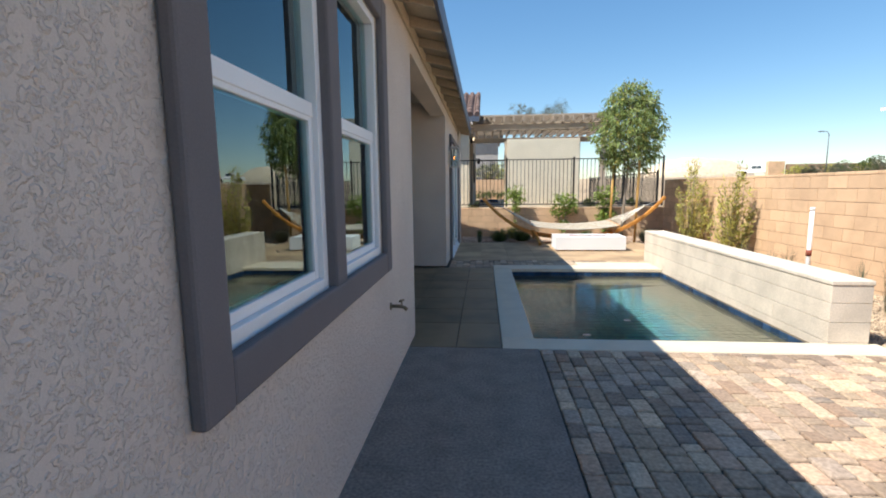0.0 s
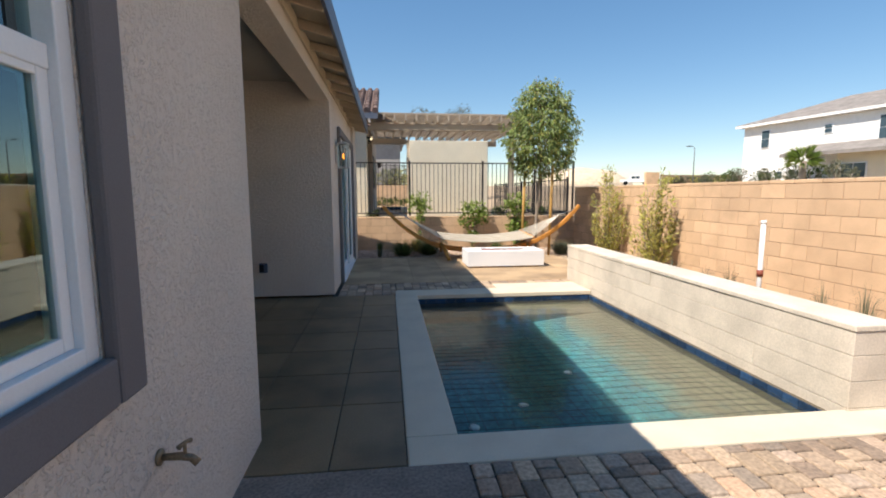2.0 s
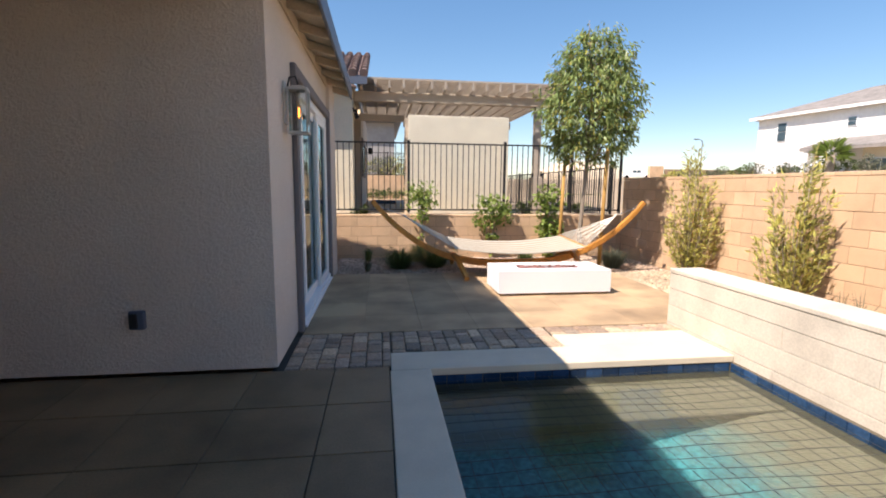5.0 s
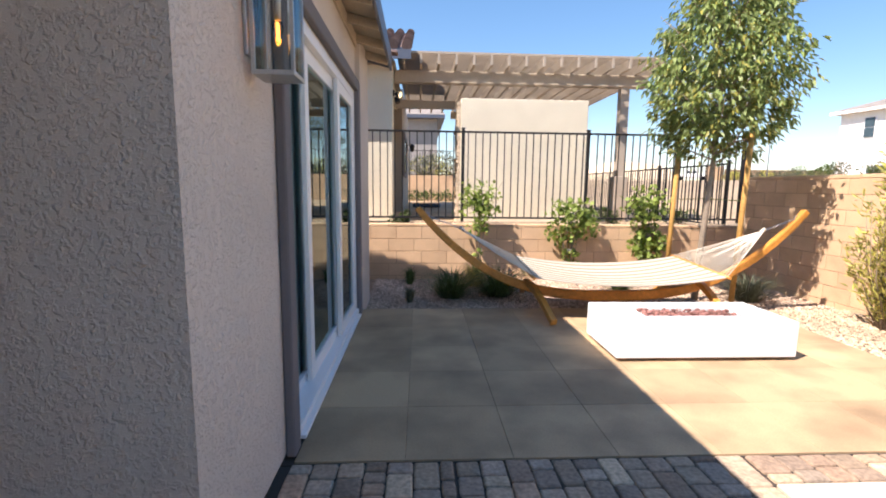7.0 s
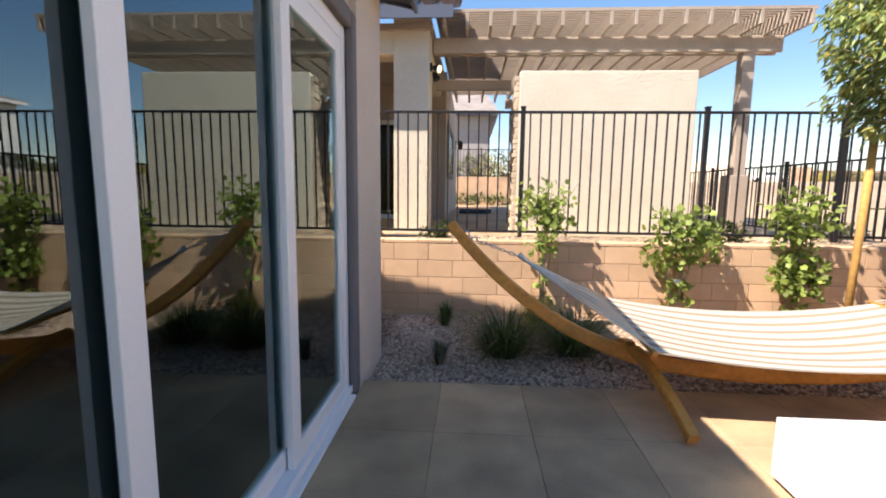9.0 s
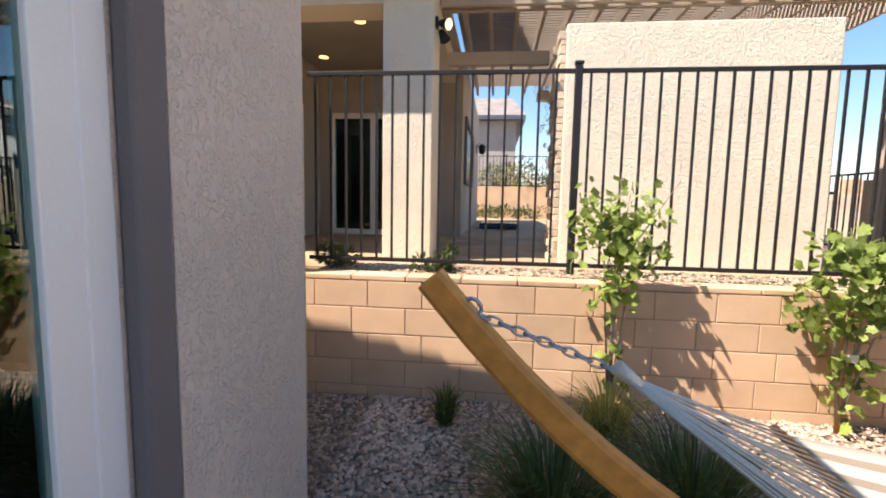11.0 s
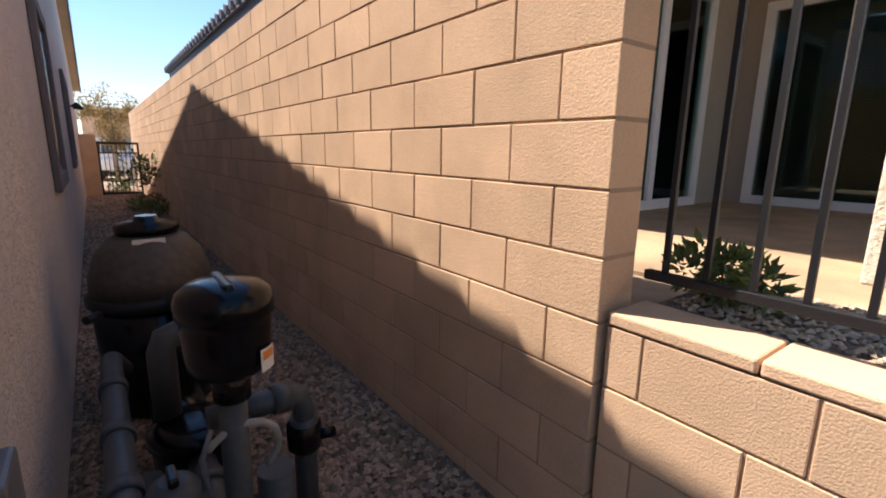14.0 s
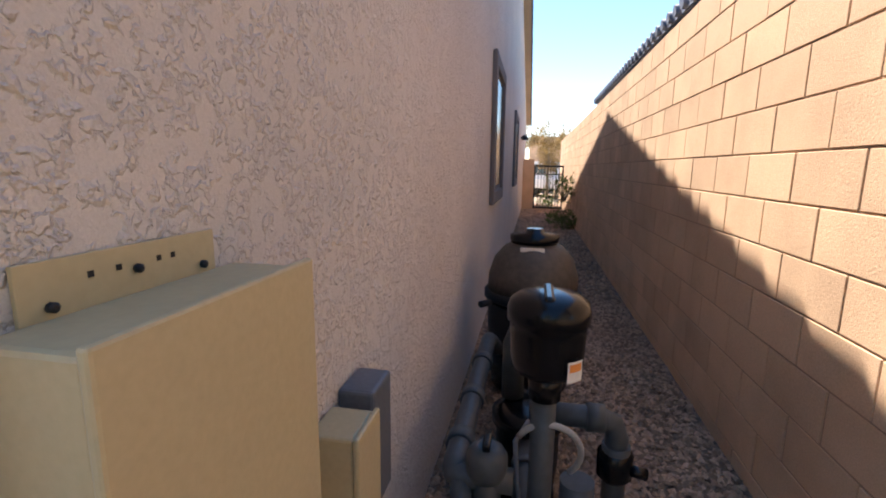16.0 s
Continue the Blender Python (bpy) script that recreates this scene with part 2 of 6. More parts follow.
def thing(name, at, label, category, group="", kind=""):
    ob = new(name)
    ob.location = at
    ob.empty_display_size = 0.1
    return tagged(ob, label, category, group, kind)


def setting(name, bm, material, label, category):
    return tagged(part(name, bm, material), label, category, kind="structure")


def piece(name, me, parent, m):
    """One of many alike pieces that share a mesh; the parent stands unturned."""
    ob = new(name, me)
    ob.parent = parent
    ob.matrix_local = Matrix.Translation(-parent.location) @ m
    return ob

# ---- the house ----
WX, WT = -0.70, 0.22          # outer face of the pool-side wall, its thickness
NY = 13.18                    # outer face of the side-yard wall
SOF = 3.03
# window 1.06..3.12 x 1.02..2.58; sliding door 9.62..12.26 x 0.03..2.42
setting("wall_east_1", boxes(((WX - WT, -4, -0.05), (WX, 1.07, SOF)), ((WX - WT, 3.11, -0.05), (WX, 4.55, SOF)), ((WX - WT, 1.07, -0.05), (WX, 3.11, 1.03)),
        ((WX - WT, 1.07, 2.57), (WX, 3.11, SOF)), bevel=0.0), M_STUCCO, "taupe lace-textured stucco house wall with a window opening", "wall")
setting("wall_patio_side_1", boxes(((-4.2, 4.33, -0.05), (WX - WT, 4.55, SOF))), M_STUCCO, "shaded stucco side wall of the covered patio", "wall")
setting("wall_patio_back", boxes(((-4.2, 4.55, -0.05), (-4.0, 8.55, SOF))), M_STUCCO, "shaded stucco back wall of the covered patio", "wall")
setting("wall_patio_side_2", boxes(((-4.2, 8.55, 0.025), (WX - WT, 8.84, SOF))), M_STUCCO, "shaded stucco side wall of the covered patio with an outlet", "wall")
setting("wall_east_2", boxes(((WX - WT, 8.55, 0.025), (WX, 9.62, SOF)), ((WX - WT, 12.26, -0.1), (WX, 12.385, SOF)), ((WX - WT, 12.385, -0.1), (WX + 0.05, NY, SOF)), ((WX - WT, 9.62, 2.42), (WX, 12.26, SOF)), ((WX - WT, 9.62, -0.05), (WX, 12.26, 0.03))),
        M_STUCCO, "taupe lace-textured stucco wall around the sliding door", "wall")
setting("patio_beam", boxes(((WX - 0.26, 4.55, 2.76), (WX - 0.004, 8.55, SOF))), M_STUCCO, "stucco-clad beam over the covered patio opening", "beam")
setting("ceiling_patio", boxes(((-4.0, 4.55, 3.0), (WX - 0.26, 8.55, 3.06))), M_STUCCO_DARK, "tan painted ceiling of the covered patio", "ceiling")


def gable_wall(y0, y1, x0, x1):
    bm = bmesh.new()
    xs = [x0, (x0 + x1) / 2, x1]
    zt = [SOF, SOF + 0.245 * (x1 - x0) / 2, SOF]
    rows = []
    for y in (y0, y1):
        rows.append([bm.verts.new((x, y, -0.15)) for x in xs] + [bm.verts.new((x, y, z)) for x, z in zip(reversed(xs), reversed(zt))])
    bm.faces.new(rows[0])
    bm.faces.new(rows[1][::-1])
    for k in range(6):
        bm.faces.new((rows[0][k], rows[1][k], rows[1][(k + 1) % 6], rows[0][(k + 1) % 6]))
    bmesh.ops.recalc_face_normals(bm, faces=bm.faces)
    return bm


setting("wall_north", gable_wall(NY - 0.22, NY, -19.3, WX - WT), M_STUCCO, "long taupe stucco gable wall along the side yard", "wall")
setting("wall_south", gable_wall(-4.2, -4.0, -19.3, WX), M_STUCCO, "stucco gable wall of the house", "wall")
setting("wall_west", boxes(((-19.5, -4.2, -0.1), (-19.3, NY, SOF))), M_STUCCO, "stucco wall of the house", "wall")

# roof: two slopes along y, eave at x -0.37
EX, RX, RY0, RY1, SL = -0.37, -10.03, -4.4, 13.36, 0.245
roof = thing("roof_house", (RX, 4, 5.2), "low gable roof with flat brown concrete tiles", "roof", kind="structure")


def slope_slab(xa, xb, y0, y1, lift, thick):
    bm = bmesh.new()
    za, zb = 2.97 + lift, 2.97 + lift + SL * abs(xb - xa)
    vs = [bm.verts.new(p) for p in ((xa, y0, za), (xa, y1, za), (xb, y1, zb), (xb, y0, zb), (xa, y0, za + thick), (xa, y1, za + thick), (xb, y1, zb + thick), (xb, y0, zb + thick))]
    for q in ((0, 1, 2, 3), (7, 6, 5, 4), (0, 4, 5, 1), (1, 5, 6, 2), (2, 6, 7, 3), (3, 7, 4, 0)):
        bm.faces.new([vs[k] for k in q])
    bmesh.ops.recalc_face_normals(bm, faces=bm.faces)
    return bm


part("roof_deck", slope_slab(EX - 0.02, RX, RY0, RY1, 0, 0.05), M_WOODPAINT, roof, "tan painted eave boards")
part("roof_deck", slope_slab(2 * RX - EX, RX, RY0, RY1, 0, 0.05), M_WOODPAINT, roof)
part("roof_tiles", slope_slab(EX - 0.02, RX, RY0, RY1 + 0.02, 0.075, 0.05), M_ROOF, roof)
part("roof_tiles", slope_slab(2 * RX - EX, RX, RY0, RY1 + 0.02, 0.075, 0.05), M_ROOF, roof)
part("fascia", boxes(((EX - 0.018, RY0, 2.90), (EX + 0.012, RY1, 3.10)), bevel=0.003), M_FASCIA, roof, "dark grey metal eave fascia")


def rake(sign):
    bm = bmesh.new()
    xa = EX if sign > 0 else 2 * RX - EX
    vs = []
    for y in (RY1, RY1 + 0.03):
        vs.append([bm.verts.new(p) for p in ((xa, y, 2.93), (RX, y, 2.93 + SL * (EX - RX)), (RX, y, 3.06 + SL * (EX - RX)), (xa, y, 3.06))])
    a, b = vs
    bm.faces.new(a), bm.faces.new(b[::-1])
    for k in range(4):
        bm.faces.new((a[k], b[k], b[(k + 1) % 4], a[(k + 1) % 4]))
    bmesh.ops.recalc_face_normals(bm, faces=bm.faces)
    return bm


part("rake_soffit", slope_slab(EX - 0.02, RX, NY + 0.002, RY1 - 0.002, -0.014, 0.011), M_FASCIA, roof, "dark grey rake soffit")
part("rake_board", rake(1), M_FASCIA, roof)
part("rake_board", rake(-1), M_FASCIA, roof)
# stepped row of concrete tiles along the gable edge
rake_tile = boxes(((-0.19, -0.10, 0.0), (0.19, 0.06, 0.035)), bevel=0.008)
for v in rake_tile.verts:
    v.co.z += -0.08 * v.co.x
rake_me = mesh_of(rake_tile, "rake_tile", M_ROOF)
for k in range(28):
    x = EX - 0.10 - 0.345 * k
    piece("rake_tile", rake_me, roof, Matrix.Translation((x, RY1, 3.085 + SL * (EX - x))))
eave_me = mesh_of(boxes(((-0.30, -0.16, 0.0), (-0.02, 0.16, 0.03)), bevel=0.012), "eave_tile", M_ROOF)
for k in range(53):
    piece("eave_tile", eave_me, roof, Matrix.Translation((EX + 0.02, -4.2 + 0.33 * k, 3.095)) @ Matrix.Rotation(math.atan(SL), 4, "Y"))
tail = boxes(((WX - 0.02, -0.022, -0.045), (EX - 0.02, 0.022, 0.045)), bevel=0.004)
for v in tail.verts:
    v.co.z += SL * (EX - v.co.x) - 0.0
tail_me = mesh_of(tail, "rafter_tail", M_WOODPAINT)
for k in range(29):
    piece("rafter_tail", tail_me, roof, Matrix.Translation((0, -4.1 + 0.61 * k, 2.915)))
part("frieze_board", boxes(((WX + 0.002, -4, 2.90), (WX + 0.022, 12.38, 3.02))), M_WOODPAINT, roof)

# windows and door with their grey stucco trim
def trim_frame(parent, y0, y1, z0, z1, w, mull=None, x=WX, depth=0.045, floor=False):
    part("trim_side", boxes(((x + 0.001, y0, z0), (x + depth, y0 + w, z1)), bevel=0.012), M_TRIM, parent)
    part("trim_side", boxes(((x + 0.001, y1 - w, z0), (x + depth, y1, z1)), bevel=0.012), M_TRIM, parent)
    part("trim_head", boxes(((x + 0.001, y0 + w, z1 - w), (x + depth - 0.002, y1 - w, z1)), bevel=0.012), M_TRIM, parent)
    if not floor:
        part("trim_sill", boxes(((x + 0.001, y0 + w, z0), (x + depth - 0.002, y1 - w, z0 + w)), bevel=0.012), M_TRIM, parent)
    if mull:
        part("trim_mullion", boxes(((x - 0.06, mull - 0.075, z0 + w - 0.01), (x + depth - 0.004, mull + 0.075, z1 - w + 0.01)), bevel=0.012), M_TRIM, parent)


def bars(y0, y1, z0, z1, w, x0, x1):
    return boxes(((x0, y0, z0), (x1, y0 + w, z1)), ((x0, y1 - w, z0), (x1, y1, z1)), ((x0, y0 + w, z0), (x1, y1 - w, z0 + w)), ((x0, y0 + w, z1 - w), (x1, y1 - w, z1)), bevel=0.004)


win = thing("window_1", (WX, 2.1, 1.03), "white vinyl double single-hung window in grey stucco trim", "window", kind="structure")
trim_frame(win, 0.985, 3.25, 0.90, 2.70, 0.14, mull=2.10)
for y0, y1 in ((1.125, 2.03), (2.17, 3.11)):
    frm = part("window_frame", bars(y0, y1, 1.03, 2.57, 0.055, WX - 0.075, WX - 0.005), M_VINYL, win)
    sash = part("lower_sash", bars(y0 + 0.055, y1 - 0.055, 1.085, 1.80, 0.04, WX - 0.06, WX - 0.03), M_VINYL, win)
    part("meeting_rail", boxes(((WX - 0.075, y0 + 0.055, 1.78), (WX - 0.025, y1 - 0.055, 1.84)), bevel=0.004), M_VINYL, win)
    part("pane", boxes(((WX - 0.048, y0 + 0.09, 1.12), (WX - 0.042, y1 - 0.09, 1.77))), M_GLASS, sash)
    part("pane", boxes(((WX - 0.064, y0 + 0.05, 1.84), (WX - 0.058, y1 - 0.05, 2.52))), M_GLASS, frm)

door = thing("door_1", (WX, 11.2, 0.03), "white vinyl three-panel sliding glass door in grey trim, closed", "sliding door", kind="structure")
trim_frame(door, 9.47, 12.38, 0.004, 2.54, 0.11, floor=True, depth=0.055)
part("door_frame", boxes(((WX - 0.16, 9.62, 0.03), (WX - 0.06, 9.64, 2.42)), ((WX - 0.16, 12.18, 0.03), (WX + 0.005, 12.26, 2.42)), ((WX - 0.16, 9.70, 2.34), (WX + 0.005, 12.18, 2.42)),
     ((WX - 0.16, 9.62, 0.03), (WX + 0.03, 12.26, 0.075)), bevel=0.004), M_VINYL, door)
for k, (y0, y1, x0) in enumerate(((9.64, 10.42, -0.125), (10.30, 11.40, -0.08), (11.27, 12.19, -0.035))):
    sash = part("door_panel", bars(y0, y1, 0.075, 2.34, 0.10 if k else 0.058, WX + x0, WX + x0 + 0.036), M_VINYL, door)
    part("pane", boxes(((WX + x0 + 0.014, y0 + (0.09 if k else 0.05), 0.16), (WX + x0 + 0.02, y1 - (0.09 if k else 0.05), 2.26))), M_GLASS, sash)
part("door_track", boxes(((WX - 0.02, 9.66, 0.004), (WX + 0.062, 12.22, 0.028)), bevel=0.004), M_VINYL, door, "white door threshold")
for ob in list(scene.objects):
    if ob.name.startswith("pane"):
        ob.visible_shadow = False
setting("wall_room_1", boxes(((-3.6, 0.6, 0.0), (-3.5, 3.6, 2.9)), ((-3.6, 0.5, 0.0), (WX - WT, 0.6, 2.9)), ((-3.6, 3.6, 0.0), (WX - WT, 3.7, 2.9)), ((-3.5, 0.6, -0.02), (WX - WT, 3.6, 0.0)), ((-3.5, 0.6, 2.9), (WX - WT, 3.6, 2.95))), M_ROOM, "room behind the window, its dimness put into a near-black colour", "wall")
setting("wall_room_2", boxes(((-4.4, 9.2, 0.0), (-4.3, 13.0, 2.9)), ((-4.4, 9.1, 0.0), (WX - WT, 9.2, 2.9)), ((-4.3, 9.2, 0.0), (WX - WT, 13.0, 0.03)), ((-4.3, 9.2, 2.9), (WX - WT, 13.0, 2.95))), M_ROOM, "room behind the sliding door, its dimness put into a near-black colour", "wall")

# ---- ground ----
def far_rise(x, y):
    return min(2.4, max(0.0, math.hypot(x, y - 10) - 16) * 0.023)


def terrain(x, y):
    if y > 14.75:
        base = 0.76 + far_rise(x, y) * (y > 33)
        if x > 5.6:
            base = 0.76 + min(1.0, (x - 5.6) / 8) * 1.0 + 0.72 * far_rise(x, y)
        return base
    if x > 5.65:
        return min(1.0, (x - 5.65) / 8) * 1.75 + far_rise(x, y)
    return -0.14


def ground_sheet():
    bm = bmesh.new()
    xs = [-3000, -800, -250, -80, -40, -20, -12, -6, -1, 0.3, 3.3, 3.7, 5.5, 5.66, 8, 11, 14, 20, 26, 33, 40, 48, 58, 70, 90, 120, 250, 800, 3000]
    ys = [-3000, -800, -200, -60, -30, -15, -6, 0, 4.3, 8.6, 12, 14.65, 14.76, 16, 20, 26, 33, 34, 42, 50, 60, 75, 90, 120, 250, 800, 3000]
    g = [[bm.verts.new((x, y, terrain(x, y))) for y in ys] for x in xs]
    for i in range(len(xs) - 1):
        for j in range(len(ys) - 1):
            if xs[i] == 0.3 and ys[j] == 4.3:
                continue
            bm.faces.new((g[i][j], g[i + 1][j], g[i + 1][j + 1], g[i][j + 1]))
    return bm


setting("ground", ground_sheet(), M_GROUND, "bare tan desert ground stepping up beyond the walls", "ground")
setting("concrete_walk", boxes(((WX - 0.1, -4, -0.13), (0.5, 4.17, 0.0))), M_CONC, "stained grey concrete strip along the house", "pavement")
setting("slab_bed", boxes(((-4.0, 4.172, -0.12), (0.17, 8.55, -0.012)), ((WX - 0.1, 9.43, -0.12), (4.05, 12.53, -0.012))), M_JOINT, "dark sand joints under the patio slabs", "pavement")
setting("cobble_bed", boxes(((0.502, -4, -0.12), (5.2, 4.165, -0.014)), ((WX - 0.05, 8.56, -0.12), (0.19, 9.425, -0.014)), ((0.19, 8.85, -0.12), (1.76, 9.425, -0.014)), ((1.76, 9.18, -0.12), (4.0, 9.425, -0.014))), M_JOINT, "sandy joints under the pavers", "pavement")
setting("gravel_bed_1", boxes(((3.66, 4.17, -0.13), (5.36, 9.43, -0.045)), ((4.05, 9.43, -0.13), (5.36, 12.53, -0.05)), ((WX, 12.535, -0.13), (5.36, 14.6, -0.07)), ((-20, NY, -0.13), (WX - 0.005, 14.6, -0.08)), ((5.2, -4, -0.13), (5.36, 4.17, -0.045))), M_GRAVELBED, "tan crushed gravel bed", "gravel")

# ---- pool ----
PX0, PX1, PY0, PY1, PZ = 0.47, 3.13, 4.46, 8.47, -0.72
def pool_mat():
    """Teal deep, brown high: light absorbed by water, painted into the plaster by height."""
    m = mat("pool_depth_tint", (0.035, 0.17, 0.185), 0.8, vary=0.4, fine=26, bump=0.3, tint=(0.03, 0.105, 0.115), big=3)
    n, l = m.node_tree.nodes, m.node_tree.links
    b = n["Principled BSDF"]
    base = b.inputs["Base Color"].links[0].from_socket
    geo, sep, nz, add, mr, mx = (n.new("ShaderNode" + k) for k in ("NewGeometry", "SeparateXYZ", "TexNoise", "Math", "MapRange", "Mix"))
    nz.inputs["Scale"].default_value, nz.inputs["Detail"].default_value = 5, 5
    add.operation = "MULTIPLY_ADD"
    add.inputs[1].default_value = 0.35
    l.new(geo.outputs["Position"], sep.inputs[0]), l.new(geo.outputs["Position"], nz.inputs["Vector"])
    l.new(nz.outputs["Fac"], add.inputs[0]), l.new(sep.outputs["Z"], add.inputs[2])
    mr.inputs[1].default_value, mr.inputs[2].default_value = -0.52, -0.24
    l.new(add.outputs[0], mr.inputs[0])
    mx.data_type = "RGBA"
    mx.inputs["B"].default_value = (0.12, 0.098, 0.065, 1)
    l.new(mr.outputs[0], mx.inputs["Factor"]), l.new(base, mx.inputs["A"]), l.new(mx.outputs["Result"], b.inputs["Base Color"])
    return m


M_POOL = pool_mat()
M_TILEBLUE = mat("blue_tile", (0.022, 0.06, 0.135), 0.15, vary=0.2, fine=40, bump=0.1, rand=0.4)
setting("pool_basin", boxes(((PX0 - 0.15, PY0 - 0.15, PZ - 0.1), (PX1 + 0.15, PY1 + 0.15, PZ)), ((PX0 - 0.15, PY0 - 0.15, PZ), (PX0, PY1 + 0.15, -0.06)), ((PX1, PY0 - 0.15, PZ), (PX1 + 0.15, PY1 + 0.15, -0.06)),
        ((PX0, PY0 - 0.15, PZ), (PX1, PY0, -0.06)), ((PX0, PY1, PZ), (PX1, PY1 + 0.15, -0.06))), M_POOL, "plastered pool basin, tinted blue-green for deep water", "pool")
shelf = boxes(((PX0, PY1 - 0.62, PZ), (PX1, PY1, -0.30)), bevel=0.03)
# sloping side, shaped so the painted depth tint grades to brown
y0, y1 = PY0, PY1 - 0.62
w = [shelf.verts.new(q) for q in ((PX1 - 1.2, y0, PZ + 0.002), (PX1, y0, PZ + 0.002), (PX1, y0, -0.32), (PX1 - 0.25, y0, -0.36), (PX1 - 1.2, y1, PZ + 0.002), (PX1, y1, PZ + 0.002), (PX1, y1, -0.32), (PX1 - 0.25, y1, -0.36))]
for q in ((0, 1, 2, 3), (7, 6, 5, 4), (0, 3, 7, 4), (3, 2, 6, 7), (1, 5, 6, 2), (0, 4, 5, 1)):
    shelf.faces.new([w[k] for k in q])
bmesh.ops.recalc_face_normals(shelf, faces=shelf.faces)
setting("pool_shelf", shelf, M_POOL, "pool shelf and sloping side, tinted brown for shallow water", "pool")
coping = thing("pool_coping", (0.3, 4.2, 0), "cream cast-stone pool coping", "coping", kind="structure")
part("coping_stone", boxes(((0.17, 4.17, -0.06), (3.62, PY0 + 0.02, 0.002)), bevel=0.012), M_COPING, coping)
part("coping_stone", boxes(((0.17, PY0 + 0.02, -0.06), (PX0 + 0.02, PY1 - 0.02, 0.002)), bevel=0.008), M_COPING, coping)
part("coping_stone", boxes(((0.18, PY1 - 0.02, -0.06), (3.15, 8.84, 0.002)), bevel=0.008), M_COPING, coping)
part("coping_stone", boxes(((1.77, 8.842, -0.06), (3.15, 9.18, 0.002)), bevel=0.008), M_COPING, coping)


def water():
    m = bpy.data.materials.new("pool_water")
    m.use_nodes = True
    n, l = m.node_tree.nodes, m.node_tree.links
    b = n["Principled BSDF"]
    b.inputs["Base Color"].default_value = (0.72, 0.95, 0.94, 1)
    b.inputs["Roughness"].default_value, b.inputs["IOR"].default_value = 0.0, 1.33
    b.inputs["Transmission Weight"].default_value = 1.0
    geo = n.new("ShaderNodeNewGeometry")
    nz = n.new("ShaderNodeTexNoise")
    nz.inputs["Scale"].default_value, nz.inputs["Detail"].default_value, nz.inputs["Distortion"].default_value = 9.0, 4, 0.8
    l.new(geo.outputs["Position"], nz.inputs["Vector"])
    bp = n.new("ShaderNodeBump")
    bp.inputs["Strength"].default_value, bp.inputs["Distance"].default_value = 0.25, 0.010
    l.new(nz.outputs["Fac"], bp.inputs["Height"]), l.new(bp.outputs[0], b.inputs["Normal"])
    return m


bmw = bmesh.new()
bmw.faces.new([bmw.verts.new(p) for p in ((PX0, PY0, -0.13), (PX1, PY0, -0.13), (PX1, PY1, -0.13), (PX0, PY1, -0.13))])
wat = setting("water", bmw, water(), "clear rippled teal pool water", "water")
wat.visible_shadow = False

# ---- walls of concrete block ----
def block_wall(name, at, label, axis, a0, a1, courses, z0, thick, near, first=0.0, cap=None, odd=0.0):
    """A wall along x or y; its seen face lies on the plane at 'at'. near: the stretch whose blocks are parts."""
    base = (a0, at, z0) if axis == "x" else (at, a0, z0)
    wall = thing(name, base, label, "wall", kind="structure")
    L, H, J = 0.406, 0.2, 0.008
    top = z0 + H * courses
    def put(lo, hi):
        return (lo, hi) if axis == "x" else ((lo[1], lo[0], lo[2]), (hi[1], hi[0], hi[2]))
    core = boxes(put((a0 + 0.004, at + 0.005, z0 - 0.2), (a1 - 0.004, at + thick - 0.005, top - 0.004)))
    part("wall_core", core, M_MORTAR, wall, "mortar joints")
    shared = {}
    rest = bmesh.new()
    count = 0
    for c in range(courses):
        x = a1 - (L - odd if c % 2 else L / 2) + first
        edge = a1
        while edge > a0 + 0.02:
            x = max(x, a0)
            length = edge - x
            if length > 0.03:
                key = round(length, 3)
                z = z0 + c * H
                mid = (x + edge) / 2
                if near[0] < mid < near[1] and count < 300:
                    if key not in shared:
                        bm = boxes(put((-length / 2 + J / 2, 0, J / 2), (length / 2 - J / 2, thick, H - J / 2)), bevel=0.003)
                        shared[key] = mesh_of(bm, "block", M_BLOCK)
                    m = Matrix.Translation((mid, at, z)) if axis == "x" else Matrix.Translation((at, mid, z))
                    piece("block", shared[key], wall, m @ Matrix.Translation((0, random.uniform(-0.0015, 0.0015), 0) if axis == "x" else (random.uniform(-0.0015, 0.0015), 0, 0)))
                    count += 1
                else:
                    add_box(rest, *put((x + J / 2, at, z + J / 2), (edge - J / 2, at + thick, z + H - J / 2)))
            edge = x
            x = edge - L
    if rest.verts:
        tagged(part("block_courses", rest, M_BLOCK, wall), kind="stuff")
    else:
        rest.free()
    if cap:
        x = a0
        while x < a1 - 0.05:
            e = min(x + 0.405, a1)
            w = 0.002
            bm = boxes(put((x + 0.003, at - w, top), (e - 0.003, at + thick + w, top + cap)), bevel=0.008)
            part("cap_block", bm, M_BLOCK, wall)
            x = e
    return wall


block_wall("wall_retaining", 14.60, "low tan concrete-block retaining wall with a flat cap", "x", -1.30, 5.42, 5, -0.2, 0.2, (-2, 6), first=0.10, cap=0.042, odd=0.08)
block_wall("wall_side_yard", 14.58, "tall tan concrete-block wall lining the side yard", "x", -20, -1.312, 13, -0.2, 0.17, (-8.6, -1))
block_wall("wall_boundary", 5.40, "tan concrete-block boundary wall in full sun", "y", -6, 14.6, 9, -0.2, 0.2, (5.0, 14.6), cap=0.05)

